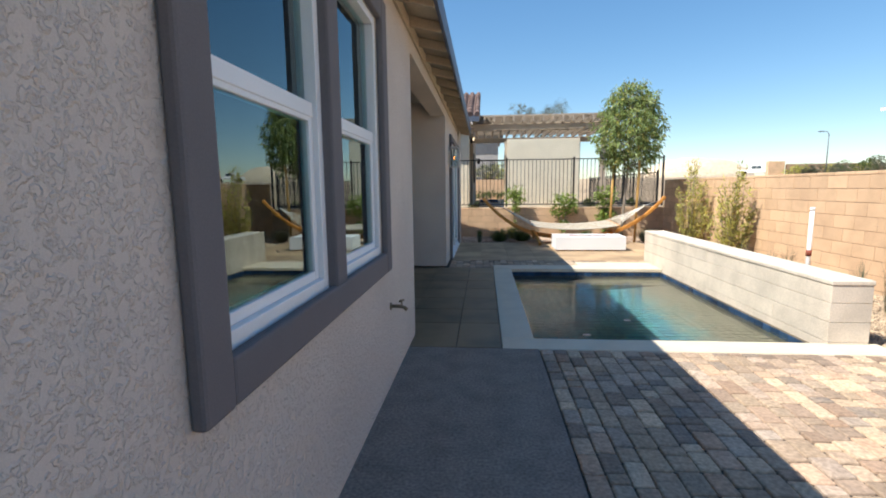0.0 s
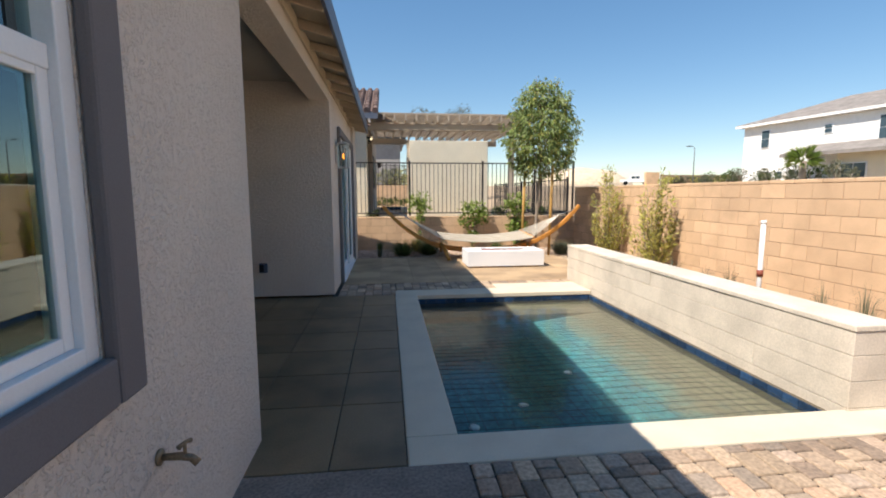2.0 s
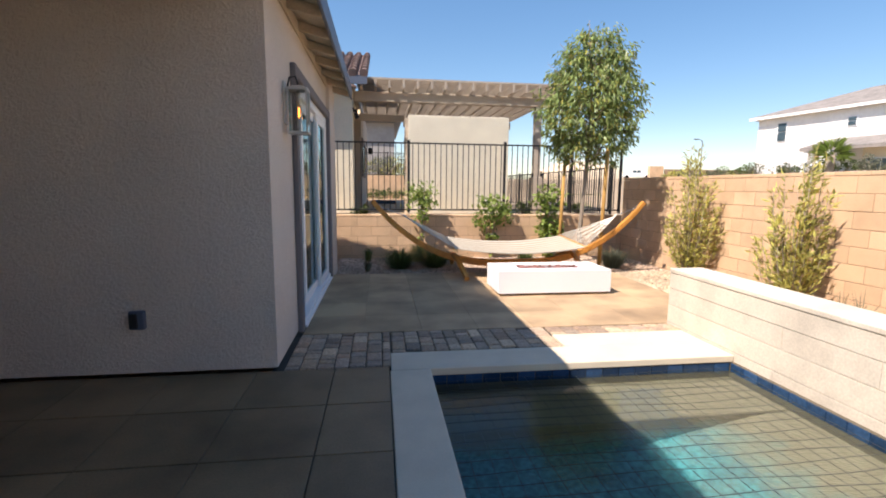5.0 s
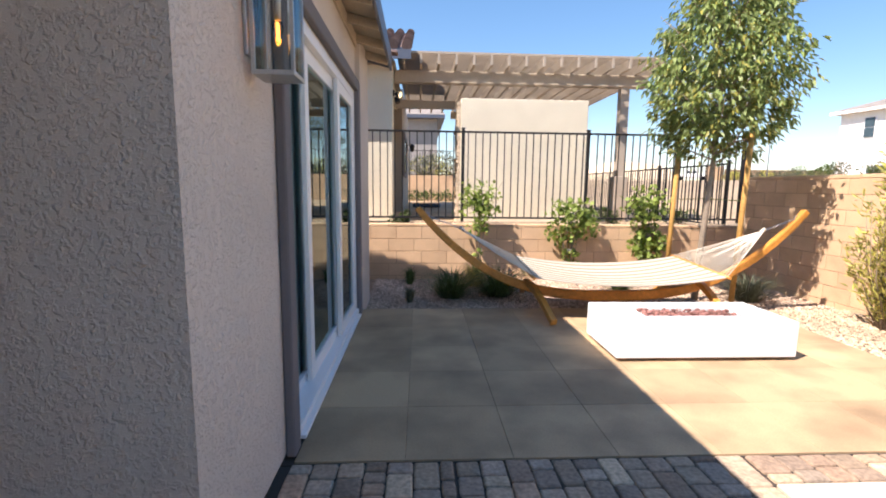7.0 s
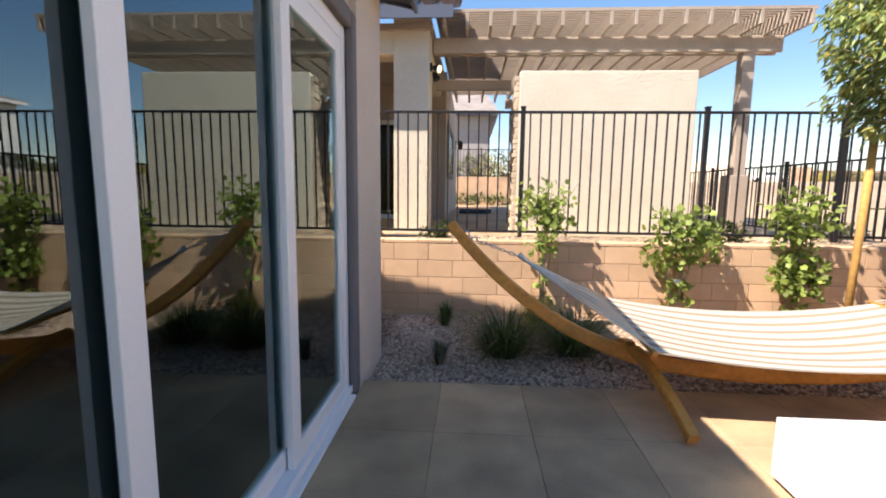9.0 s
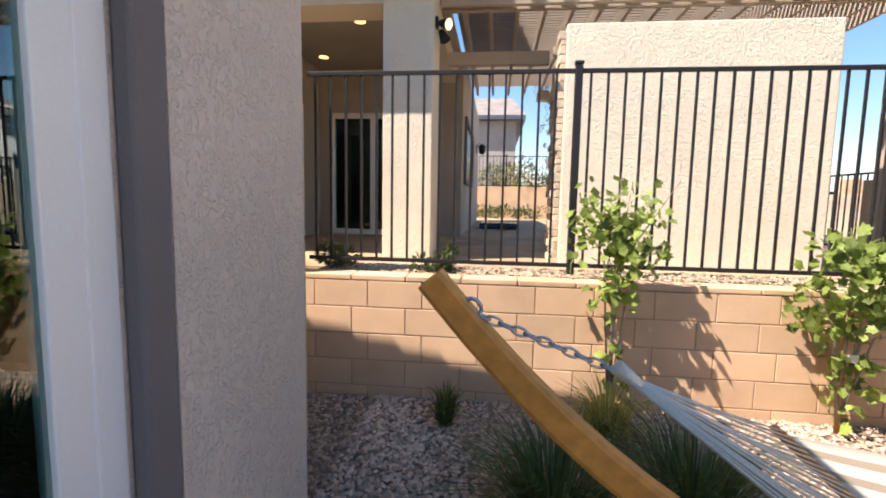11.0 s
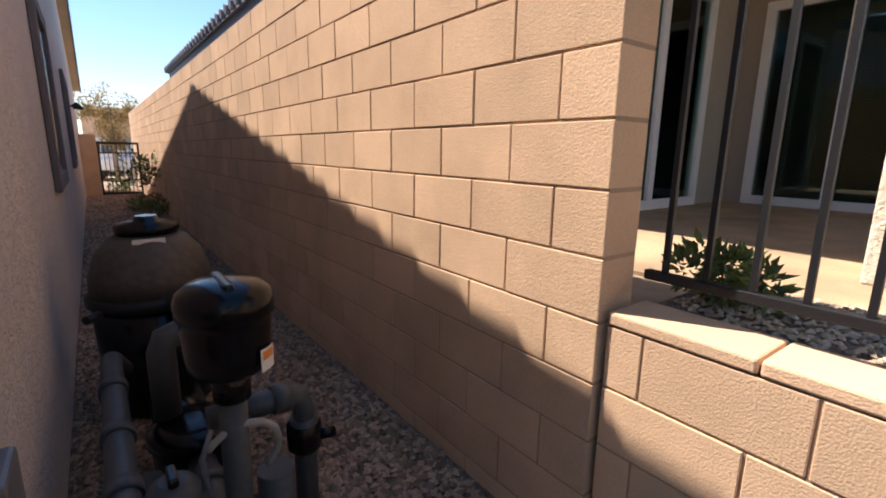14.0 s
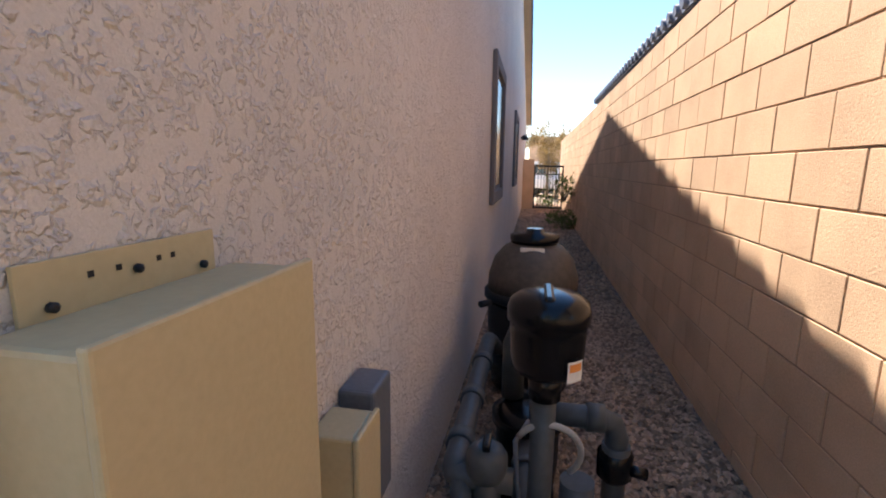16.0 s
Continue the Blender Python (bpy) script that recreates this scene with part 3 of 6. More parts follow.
# ---- iron fence on the retaining wall ----
def fence(name, x0, x1, y, z0, z1, posts, step, label):
    f = thing(name, (x0, y, z0), label, "fence")
    part("top_rail", boxes(((x0, y - 0.014, z1 - 0.03), (x1, y + 0.014, z1)), bevel=0.003), M_IRON, f)
    part("bottom_rail", boxes(((x0, y - 0.014, z0), (x1, y + 0.014, z0 + 0.03)), bevel=0.003), M_IRON, f)
    bar = mesh_of(boxes(((-0.008, -0.008, z0 + 0.03), (0.008, 0.008, z1 - 0.03))), "picket", M_IRON)
    x = x0 + step / 2
    while x < x1 - 0.02:
        if all(abs(x - p) > 0.05 for p in posts):
            piece("picket", bar, f, Matrix.Translation((x, y, 0)))
        x += step
    for p in posts:
        post = part("post", boxes(((p - 0.025, y - 0.025, z0 - 0.05), (p + 0.025, y + 0.025, z1 + 0.03)), ((p - 0.03, y - 0.03, z1 + 0.03), (p + 0.03, y + 0.03, z1 + 0.05)), bevel=0.004), M_IRON, f)
    return f


FZ0, FZ1 = 0.925, 2.33
fence("iron_fence", -1.28, 5.42, 14.76, FZ0, FZ1, (0.70, 2.75, 4.26, 5.40), 0.118, "black wrought-iron fence standing on the low block wall")
side = fence("iron_fence", 0, 9.5, 0, 0.95, 2.05, (0.05, 2.4, 4.8, 7.2, 9.4), 0.125, "black wrought-iron fence between the neighbouring yards")
side.matrix_world = Matrix.Translation((5.35, 15.0, 0.0)) @ Matrix.Rotation(radians(90), 4, "Z") @ Matrix.Translation((0, 0, 0.8))

# ---- water wall beside the pool ----
ww = thing("water_wall", (3.16, 4.44, 0), "board-formed pale grey concrete water wall with a cap", "wall", kind="structure")
part("wall_core", boxes(((3.175, 4.455, -0.3), (3.505, 9.43, 0.55))), M_BOARDCONC, ww)
zz = [-0.16, 0.02, 0.21, 0.39, 0.555]
for z0, z1 in zip(zz, zz[1:]):
    cuts = [4.44] + sorted(random.uniform(5.2, 9.0) for _ in range(2)) + [9.44]
    for y0, y1 in zip(cuts, cuts[1:]):
        if y1 - y0 > 0.1:
            o = random.uniform(0, 0.006)
            part("board_face", boxes(((3.16 + o, y0 + 0.002, z0 + 0.002), (3.52 - o, y1 - 0.002, z1 - 0.002)), bevel=0.003), M_BOARDCONC, ww)
part("cap", boxes(((3.154, 4.434, 0.556), (3.526, 9.446, 0.60)), bevel=0.008), M_BOARDCONC, ww, "smooth pale concrete cap")

# blue tile band at the water line
band = thing("waterline_tiles", (PX0, PY0, -0.1), "glossy dark blue ceramic waterline tiles", "tiles", kind="structure")
tx = mesh_of(boxes(((-0.07, -0.006, -0.155), (0.07, 0.006, -0.062)), bevel=0.002), "tile", M_TILEBLUE)
ty = mesh_of(boxes(((-0.006, -0.07, -0.155), (0.006, 0.07, -0.062)), bevel=0.002), "tile", M_TILEBLUE)
for k in range(18):
    for y in (PY0 + 0.006, PY1 - 0.006):
        piece("tile", tx, band, Matrix.Translation((PX0 + 0.08 + 0.147 * k, y, 0)))
for k in range(27):
    for x in (PX0 + 0.006, PX1 - 0.006):
        piece("tile", ty, band, Matrix.Translation((x, PY0 + 0.09 + 0.147 * k, 0)))

# ---- safety net floating on the pool ----
M_NET = mat("net_cord", (0.03, 0.035, 0.04), 0.7, vary=0.1, bump=0)
net = thing("pool_net", (PX0, PY0, -0.1), "black cord safety net floating on the pool water", "pool net")
def sag(x, y):
    return -0.108 + 0.006 * math.sin(3.1 * x + 1.3 * y)
nx, ny = 24, 36
for i in range(nx + 1):
    pts = [(PX0 + 0.03 + (PX1 - PX0 - 0.06) * i / nx + 0.012 * math.sin(5 * j / ny * 3 + i), PY0 + 0.03 + (PY1 - PY0 - 0.06) * j / ny, 0) for j in range(ny + 1)]
    part("cord", tube([(x, y, sag(x, y)) for x, y, _ in pts], 0.0018, 4), M_NET, net)
for j in range(ny + 1):
    pts = [(PX0 + 0.03 + (PX1 - PX0 - 0.06) * i / nx, PY0 + 0.03 + (PY1 - PY0 - 0.06) * j / ny + 0.012 * math.sin(4 * i / nx * 3 + j * 1.7), 0) for i in range(nx + 1)]
    part("cord", tube([(x, y, sag(x, y)) for x, y, _ in pts], 0.0018, 4), M_NET, net)
drain = mesh_of(lathe([(0.042, 0), (0.042, 0.010), (0.032, 0.016), (0.01, 0.018)], 16), "return_fitting", M_WHITE)
for x, y, z in ((0.75, 5.3, PZ), (1.25, 5.6, PZ), (1.9, 6.2, PZ)):
    d = tagged(new("pool_drain", drain), "round white plastic pool drain fitting", "drain", "pool fittings")
    d.location = (x, y, z)

# ---- fire pit ----
M_LAVA = mat("lava_rock", (0.30, 0.14, 0.12), 0.9, vary=0.2, fine=60, bump=0.5, rand=0.5)
pit = thing("fire_pit", (2.43, 11.14, 0), "white rectangular concrete fire pit filled with red lava rock", "fire pit")
part("plinth", boxes(((1.70, 10.85, 0), (3.15, 11.44, 0.035))), M_MORTAR, pit, "dark recessed plinth")
bmp = bmesh.new()
add_box(bmp, (1.65, 10.79, 0.035), (3.21, 11.00, 0.335)), add_box(bmp, (1.65, 11.28, 0.035), (3.21, 11.49, 0.335))
add_box(bmp, (1.65, 11.00, 0.035), (1.98, 11.28, 0.335)), add_box(bmp, (2.88, 11.00, 0.035), (3.21, 11.28, 0.335)), add_box(bmp, (1.98, 11.00, 0.035), (2.88, 11.28, 0.27))
bmesh.ops.remove_doubles(bmp, verts=bmp.verts, dist=0.0005)
part("body", bmp, M_WHITE, pit)
rock = bmesh.new()
for k in range(330):
    p = (random.uniform(2.0, 2.86), random.uniform(11.02, 11.26), 0.285 + random.uniform(0, 0.045))
    bmesh.ops.create_icosphere(rock, subdivisions=1, radius=random.uniform(0.012, 0.026), matrix=Matrix.Translation(p) @ Matrix.Diagonal((1, random.uniform(0.6, 1), random.uniform(0.6, 1), 1)))
tagged(part("lava_rock_bed", rock, M_LAVA, pit, "dark red lava rocks"), kind="stuff")

# ---- hammock on its arched stand ----
M_TEAK = mat("varnished_larch", (0.62, 0.27, 0.055), 0.45, vary=0.15, fine=25, bump=0.08, tint=(0.42, 0.18, 0.035), big=3)
M_ROPE = mat("cotton_rope", (0.72, 0.66, 0.56), 0.9, vary=0.1, fine=200, bump=0.3)
M_CHAIN = mat("zinc_chain", (0.45, 0.46, 0.48), 0.35, metal=1.0, vary=0.1, bump=0.05)
HY, HX0, HX1 = 12.52, -0.02, 4.65
HC, HH = (HX0 + HX1) / 2, (HX1 - HX0) / 2
def arch(x):
    u = abs(x - HC) / HH
    return 0.16 + 1.03 * u ** 2.75


def plank(pts, w, hgt):
    """A bar of rectangular section, w across y, along points in the xz plane."""
    bm = bmesh.new()
    rings = []
    for i, (x, y, z) in enumerate(pts):
        a, b = Vector(pts[max(i - 1, 0)]), Vector(pts[min(i + 1, len(pts) - 1)])
        t = (b - a).normalized()
        s = Vector((0, 1, 0)) if abs(t.y) < 0.7 else Vector((1, 0, 0))
        s = (s - t * s.dot(t)).normalized()
        n = t.cross(s)
        h = hgt(i / (len(pts) - 1)) if callable(hgt) else hgt
        rings.append([bm.verts.new(Vector((x, y, z)) + s * (w / 2) * c + n * (h / 2) * d) for c, d in ((-1, -0.7), (-0.8, -1), (0.8, -1), (1, -0.7), (1, 0.7), (0.8, 1), (-0.8, 1), (-1, 0.7))])
    for a, b in zip(rings, rings[1:]):
        for k in range(8):
            bm.faces.new((a[k], a[(k + 1) % 8], b[(k + 1) % 8], b[k]))
    bm.faces.new(rings[0][::-1]), bm.faces.new(rings[-1])
    bmesh.ops.recalc_face_normals(bm, faces=bm.faces)
    return bm


stand = thing("hammock_stand", (HC, HY, 0), "arched honey-brown laminated wood hammock stand", "hammock stand")
N = 40
pts = [(HX0 + (HX1 - HX0) * k / N, HY, arch(HX0 + (HX1 - HX0) * k / N)) for k in range(N + 1)]
part("arch_beam", plank(pts, 0.075, lambda u: 0.075 + 0.05 * (1 - abs(2 * u - 1))), M_TEAK, stand)
for fx, s in ((1.40, -1), (1.40, 1), (3.27, -1), (3.27, 1)):
    xx = fx - 0.10 if fx < HC else fx + 0.10
    leg = [(xx + (fx - xx) * k / 6, HY + s * (0.04 + 0.72 * k / 6), arch(xx) * (1 - (k / 6) ** 1.5) + 0.05) for k in range(7)]
    part("leg", plank(leg, 0.07, 0.07), M_TEAK, stand)
for x in (0.03, 4.60):
    z = arch(x) - 0.02
    s = 1 if x < HC else -1
    ring = [(x + s * 0.06 + 0.028 * math.cos(a), HY, z + 0.028 * math.sin(a)) for a in np.linspace(0, 2 * math.pi, 13)]
    part("eye_bolt", tube(ring, 0.006, 6), M_CHAIN, stand, "steel eye bolt")

ham = thing("hammock", (HC, HY, 0.45), "cream and tan striped fabric hammock hanging from its wooden stand", "hammock")
BX0, BX1, BW = 1.22, 3.37, 0.55
def bed_z(x):
    u = (x - (BX0 + BX1) / 2) / ((BX1 - BX0) / 2)
    return 0.385 + 0.145 * u * u


M_STRIPE = mat("hammock_cream", (0.50, 0.45, 0.37), 0.9, vary=0.04, fine=300, bump=0.2)
M_STRIPE2 = mat("hammock_tan", (0.27, 0.215, 0.155), 0.9, vary=0.04, fine=300, bump=0.2)
bed = bmesh.new()
edges = [0.0]
for s in range(17):
    edges.append(edges[-1] + (0.42 if s % 2 else 0.58))
edges = [-BW + 2 * BW * e / edges[-1] for e in edges]
for s in range(17):
    ya, yb = edges[s], edges[s + 1]
    cols = []
    for k in range(21):
        x = BX0 + (BX1 - BX0) * k / 20
        cols.append([bed.verts.new((x, HY + y, bed_z(x) + 0.035 * y / BW + (0.05 * (y / BW) ** 2) * (1 - ((k - 10) / 10) ** 2) + dz)) for dz in (0, -0.012) for y in (ya, yb)])
    for a, b in zip(cols, cols[1:]):
        for q in ((0, 1), (3, 2)):
            f = bed.faces.new((a[q[0]], b[q[0]], b[q[1]], a[q[1]]))
            f.material_index, f.smooth = s % 2, True
    if s in (0, 16):
        for a, b in zip(cols, cols[1:]):
            i, j = (0, 2) if s == 0 else (1, 3)
            bed.faces.new((a[i], a[j], b[j], b[i]))
bmesh.ops.remove_doubles(bed, verts=bed.verts, dist=0.0008)
bmesh.ops.recalc_face_normals(bed, faces=bed.faces)
cloth = part("fabric_bed", bed, M_STRIPE, ham, "cream and tan striped fabric")
cloth.data.materials.append(M_STRIPE2)
for x, tipx in ((BX0, HX0 + 0.09), (BX1, HX1 - 0.09)):
    part("spreader_bar", tube([(x, HY - BW - 0.05, bed_z(x) - 0.045), (x, HY + BW + 0.05, bed_z(x) + 0.03)], 0.017, 10), M_TEAK, ham, "wooden spreader bar")
    tip = Vector((tipx, HY, arch(HX0 + 0.05) - 0.02))
    end = Vector((x, HY, bed_z(x)))
    ring = Vector((tipx + (0.40 if tipx < HC else -0.40), HY, 0.963))
    fan = bmesh.new()
    for k in range(26):
        y = HY - BW + 2 * BW * k / 25
        p = Vector((x, y, bed_z(x) + 0.01 + 0.035 * (y - HY) / BW))
        mid = ring.lerp(p, 0.5) - Vector((0, 0, 0.012 + 0.01 * math.sin(k)))
        add_tube(fan, [ring, mid, p], 0.0038, 5)
    part("rope_fan", fan, M_ROPE, ham, "fan of cream cotton ropes")
    part("rope_knot", tube([ring + Vector((0, 0, 0.012)), ring.lerp(end, 0.08)], [0.022, 0.016], 8), M_ROPE, ham)
    links = bmesh.new()
    n = int((tip - ring).length / 0.034)
    way = (ring - tip).normalized()
    for k in range(n):
        c = tip.lerp(ring, (k + 0.5) / n)
        o = Vector((0, 1, 0)) if k % 2 else way.cross(Vector((0, 1, 0))).normalized()
        loop = [c + way * 0.024 * math.cos(a) + o * 0.011 * math.sin(a) for a in np.linspace(0, 2 * math.pi, 11)]
        add_tube(links, loop, 0.0038, 5)
    part("chain", links, M_CHAIN, ham, "zinc-plated steel chain")

# ---- wall lantern by the door, outlet, hose bibb, downlight ----
M_NICKEL = mat("brushed_nickel", (0.50, 0.50, 0.49), 0.4, metal=0.8, vary=0.08, bump=0.05)
M_LANTERNGLASS = glass("lantern_glass", (0.9, 0.92, 0.92), 1.35)
def emit(name, rgb, power):
    m = bpy.data.materials.new(name)
    m.use_nodes = True
    b = m.node_tree.nodes["Principled BSDF"]
    b.inputs["Base Color"].default_value = (*rgb, 1)
    b.inputs["Emission Color"].default_value, b.inputs["Emission Strength"].default_value = (*rgb, 1), power
    return m


M_BULB = emit("warm_filament", (1.0, 0.30, 0.04), 5)
M_DOWN = emit("warm_downlight", (1.0, 0.55, 0.18), 1.6)
LX, LY = WX + 0.12, 9.17
lan = thing("wall_lantern", (WX, LY, 1.87), "square clear-glass wall lantern with a brushed metal frame, lit", "wall lamp")
part("back_plate", boxes(((WX + 0.001, LY - 0.06, 1.95), (WX + 0.018, LY + 0.06, 2.30)), bevel=0.004), M_NICKEL, lan)
part("top_cap", boxes(((LX - 0.085, LY - 0.085, 2.23), (LX + 0.085, LY + 0.085, 2.25)), ((LX - 0.05, LY - 0.05, 2.25), (LX + 0.05, LY + 0.05, 2.27)), bevel=0.004), M_NICKEL, lan)
part("base_plate", boxes(((LX - 0.085, LY - 0.085, 1.87), (LX + 0.085, LY + 0.085, 1.89)), bevel=0.004), M_NICKEL, lan)
for sx in (-1, 1):
    for sy in (-1, 1):
        part("corner_bar", boxes(((LX + sx * 0.077 - 0.007, LY + sy * 0.077 - 0.007, 1.89), (LX + sx * 0.077 + 0.007, LY + sy * 0.077 + 0.007, 2.23))), M_NICKEL, lan)
for s in (-1, 1):
    for lo, hi in (((LX - 0.07, LY + s * 0.077 - 0.002, 1.89), (LX + 0.07, LY + s * 0.077 + 0.002, 2.23)), ((LX + s * 0.077 - 0.002, LY - 0.07, 1.89), (LX + s * 0.077 + 0.002, LY + 0.07, 2.23))):
        g = part("glass_pane", boxes((lo, hi)), M_LANTERNGLASS, lan)
        g.visible_shadow = False
bulb = part("bulb", lathe([(0.012, 0), (0.016, 0.03), (0.024, 0.07), (0.018, 0.1), (0.004, 0.115)], 12, (LX, LY, 2.00)), M_LANTERNGLASS, lan)
part("filament", tube([(LX, LY - 0.008, 2.02), (LX, LY - 0.008, 2.09), (LX, LY + 0.008, 2.09), (LX, LY + 0.008, 2.02)], 0.005, 6), M_BULB, bulb, "glowing orange filament")
part("socket", lathe([(0.014, 0), (0.016, 0.08), (0.016, 0.13)], 12, (LX, LY, 2.10)), M_NICKEL, lan)
part("arm", tube([(WX + 0.015, LY, 2.20), (WX + 0.05, LY, 2.34), (WX + 0.10, LY, 2.35), (LX, LY, 2.27)], 0.008, 8), M_IRON, lan)

out = thing("outdoor_outlet", (-1.67, 8.55, 0.44), "grey weatherproof outlet cover on the stucco", "outlet")
part("cover", boxes(((-1.73, 8.505, 0.37), (-1.62, 8.549, 0.51)), bevel=0.01), M_FASCIA, out)
part("flip_lid", boxes(((-1.72, 8.485, 0.385), (-1.66, 8.504, 0.495)), bevel=0.008), M_IRON, out)
bib = thing("hose_bibb", (WX, 3.36, 0.60), "weathered brass hose spigot on the wall", "faucet")
M_BRASS = mat("old_brass", (0.34, 0.26, 0.17), 0.5, metal=0.6, vary=0.2, bump=0.1)
part("wall_flange", lathe([(0.028, 0), (0.028, 0.008), (0.012, 0.012)], 14), M_BRASS, bib).matrix_local = Matrix.Rotation(radians(90), 4, "Y")
part("spout", tube([(WX + 0.005, 3.36, 0.60), (WX + 0.07, 3.36, 0.60), (WX + 0.105, 3.36, 0.592), (WX + 0.125, 3.36, 0.572)], [0.012, 0.014, 0.013, 0.015], 10), M_BRASS, bib)
part("handle", tube([(WX + 0.075, 3.335, 0.642), (WX + 0.085, 3.36, 0.648), (WX + 0.095, 3.385, 0.642)], [0.009, 0.006, 0.009], 8), M_BRASS, bib)
part("stem", tube([(WX + 0.085, 3.36, 0.60), (WX + 0.085, 3.36, 0.645)], 0.006, 8), M_BRASS, bib)
dl = thing("downlight", (-1.60, 7.45, 2.99), "small round recessed downlight, lit warm", "downlight")
part("trim_ring", lathe([(0.075, -0.008), (0.075, 0.0), (0.05, 0.002)], 20, (-1.60, 7.45, 2.998)), M_WHITE, dl)
part("lens", lathe([(0.048, -0.011), (0.048, -0.009)], 20, (-1.60, 7.45, 2.998)), M_DOWN, dl)

# ---- side yard: pool equipment, electrical boxes, gate, windows ----
M_PVC = mat("grey_pvc", (0.062, 0.07, 0.074), 0.5, vary=0.15, fine=30, bump=0.05)
M_BLACKPL = mat("black_plastic", (0.006, 0.006, 0.007), 0.2, vary=0.2, fine=20, bump=0.03, spec=0.28)
M_FILTER = mat("dusty_brown_plastic", (0.085, 0.07, 0.055), 0.6, vary=0.2, fine=30, bump=0.1)
M_BOXPAINT = mat("tan_paint", (0.50, 0.40, 0.23), 0.45, vary=0.04, fine=90, bump=0.08, spec=0.3)
M_GREYBOX = mat("grey_metal_box", (0.13, 0.135, 0.15), 0.45, vary=0.1, bump=0.05)
M_LABEL = mat("paper_label", (0.75, 0.70, 0.62), 0.7, vary=0.05, bump=0)
M_ORANGE = mat("orange_print", (0.75, 0.25, 0.05), 0.7, vary=0.05, bump=0)
GZ = -0.08
pn = thing("electrical_panel", (-0.85, NY, 0.2), "large tan painted metal electrical panel on the stucco wall", "electrical panel")
part("cabinet", boxes(((-1.01, NY + 0.002, 0.25), (-0.70, NY + 0.105, 1.195)), bevel=0.006), M_BOXPAINT, pn)
part("front_door", boxes(((-1.017, NY + 0.106, 0.27), (-0.693, NY + 0.118, 1.205)), bevel=0.004), M_BOXPAINT, pn)
fl = boxes(((-0.97, NY + 0.001, 1.19), (-0.735, NY + 0.006, 1.245)), bevel=0.001)
part("mounting_flange", fl, M_BOXPAINT, pn)
for x in (-0.76, -0.85, -0.945):
    part("mounting_screw", lathe([(0.005, 0), (0.005, 0.005), (0.002, 0.007)], 8), M_IRON, pn).matrix_local = Matrix.Translation((x + 0.85, 0.007, 1.005 if x != -0.85 else 1.02)) @ Matrix.Rotation(radians(-90), 4, "X")
hole = boxes(*[((x - 0.003, NY + 0.0062, 1.222), (x + 0.003, NY + 0.0068, 1.228)) for x in (-0.80, -0.83, -0.88, -0.90)])
part("screw_hole", hole, M_IRON, pn)
p2 = thing("timer_box", (-1.25, NY, 0.5), "small tan metal timer box with a printed lid", "timer box")
part("box", boxes(((-1.305, NY + 0.002, 0.48), (-1.19, NY + 0.095, 0.825)), bevel=0.006), M_BOXPAINT, p2)
part("lid", boxes(((-1.31, NY + 0.096, 0.475), (-1.185, NY + 0.108, 0.83)), bevel=0.004), M_BOXPAINT, p2)
part("printed_mark", boxes(*[((-1.306, NY + 0.02, 0.70 + 0.02 * k), (-1.3052, NY + 0.065, 0.71 + 0.02 * k)) for k in range(4)]), M_IRON, p2)
p3 = thing("junction_box", (-1.42, NY, 0.5), "grey metal junction box on the wall", "junction box")
part("box", boxes(((-1.46, NY + 0.002, 0.55), (-1.335, NY + 0.085, 0.845)), bevel=0.008), M_GREYBOX, p3)
part("latch", tube([(-1.465, NY + 0.06, 0.72), (-1.48, NY + 0.07, 0.715)], 0.006, 6), M_NICKEL, p3)

act = thing("pool_pump_motor", (-1.78, 13.64, GZ), "glossy black pool equipment motor housing on a grey post", "pool equipment")
part("housing", lathe([(0.05, 0.792), (0.086, 0.795), (0.098, 0.81), (0.104, 0.84), (0.108, 0.92), (0.109, 0.945), (0.117, 0.95), (0.118, 0.985), (0.110, 1.008), (0.085, 1.026), (0.03, 1.034)], 32, (-1.76, 13.64, GZ + 0.03)), M_BLACKPL, act)
part("post", tube([(-1.79, 13.64, GZ), (-1.77, 13.64, 0.70)], 0.037, 16), M_PVC, act)
def on_drum(a0, a1, z0, z1, r):
    """A thin curved sticker on the motor housing, between two angles."""
    bm = bmesh.new()
    cols = []
    for k in range(7):
        a = radians(a0 + (a1 - a0) * k / 6)
        cols.append([bm.verts.new((-1.76 + r * math.cos(a), 13.64 + r * math.sin(a), z)) for z in (z0, z1)])
    for a, b in zip(cols, cols[1:]):
        bm.faces.new((a[0], b[0], b[1], a[1]))
    return bm


lab = on_drum(28, 56, 0.755, 0.815, 0.1125)
part("warning_label", lab, M_LABEL, act, "white and orange warning label")
part("label_print", on_drum(31, 53, 0.785, 0.808, 0.1132), M_ORANGE, act)
part("vent_ridge", boxes(((-1.84, 13.622, 0.962), (-1.675, 13.652, 0.988)), bevel=0.009), M_BLACKPL, act)
part("neck", tube([(-1.765, 13.64, 0.66), (-1.762, 13.64, 0.745)], [0.047, 0.05], 16), M_BLACKPL, act)
filt = thing("pool_filter", (-3.35, 13.60, GZ), "large rounded dusty brown pool filter tank with a clamp band", "pool filter")
part("lower_tank", lathe([(0.20, 0), (0.24, 0.04), (0.27, 0.30), (0.28, 0.60)], 32, (-3.35, 13.60, GZ)), M_BLACKPL, filt)
part("clamp_band", lathe([(0.285, 0.60), (0.30, 0.61), (0.30, 0.65), (0.285, 0.66)], 32, (-3.35, 13.60, GZ)), M_IRON, filt)
part("clamp_knob", tube([(-3.08, 13.36, 0.55), (-3.02, 13.31, 0.55)], 0.02, 8), M_IRON, filt)
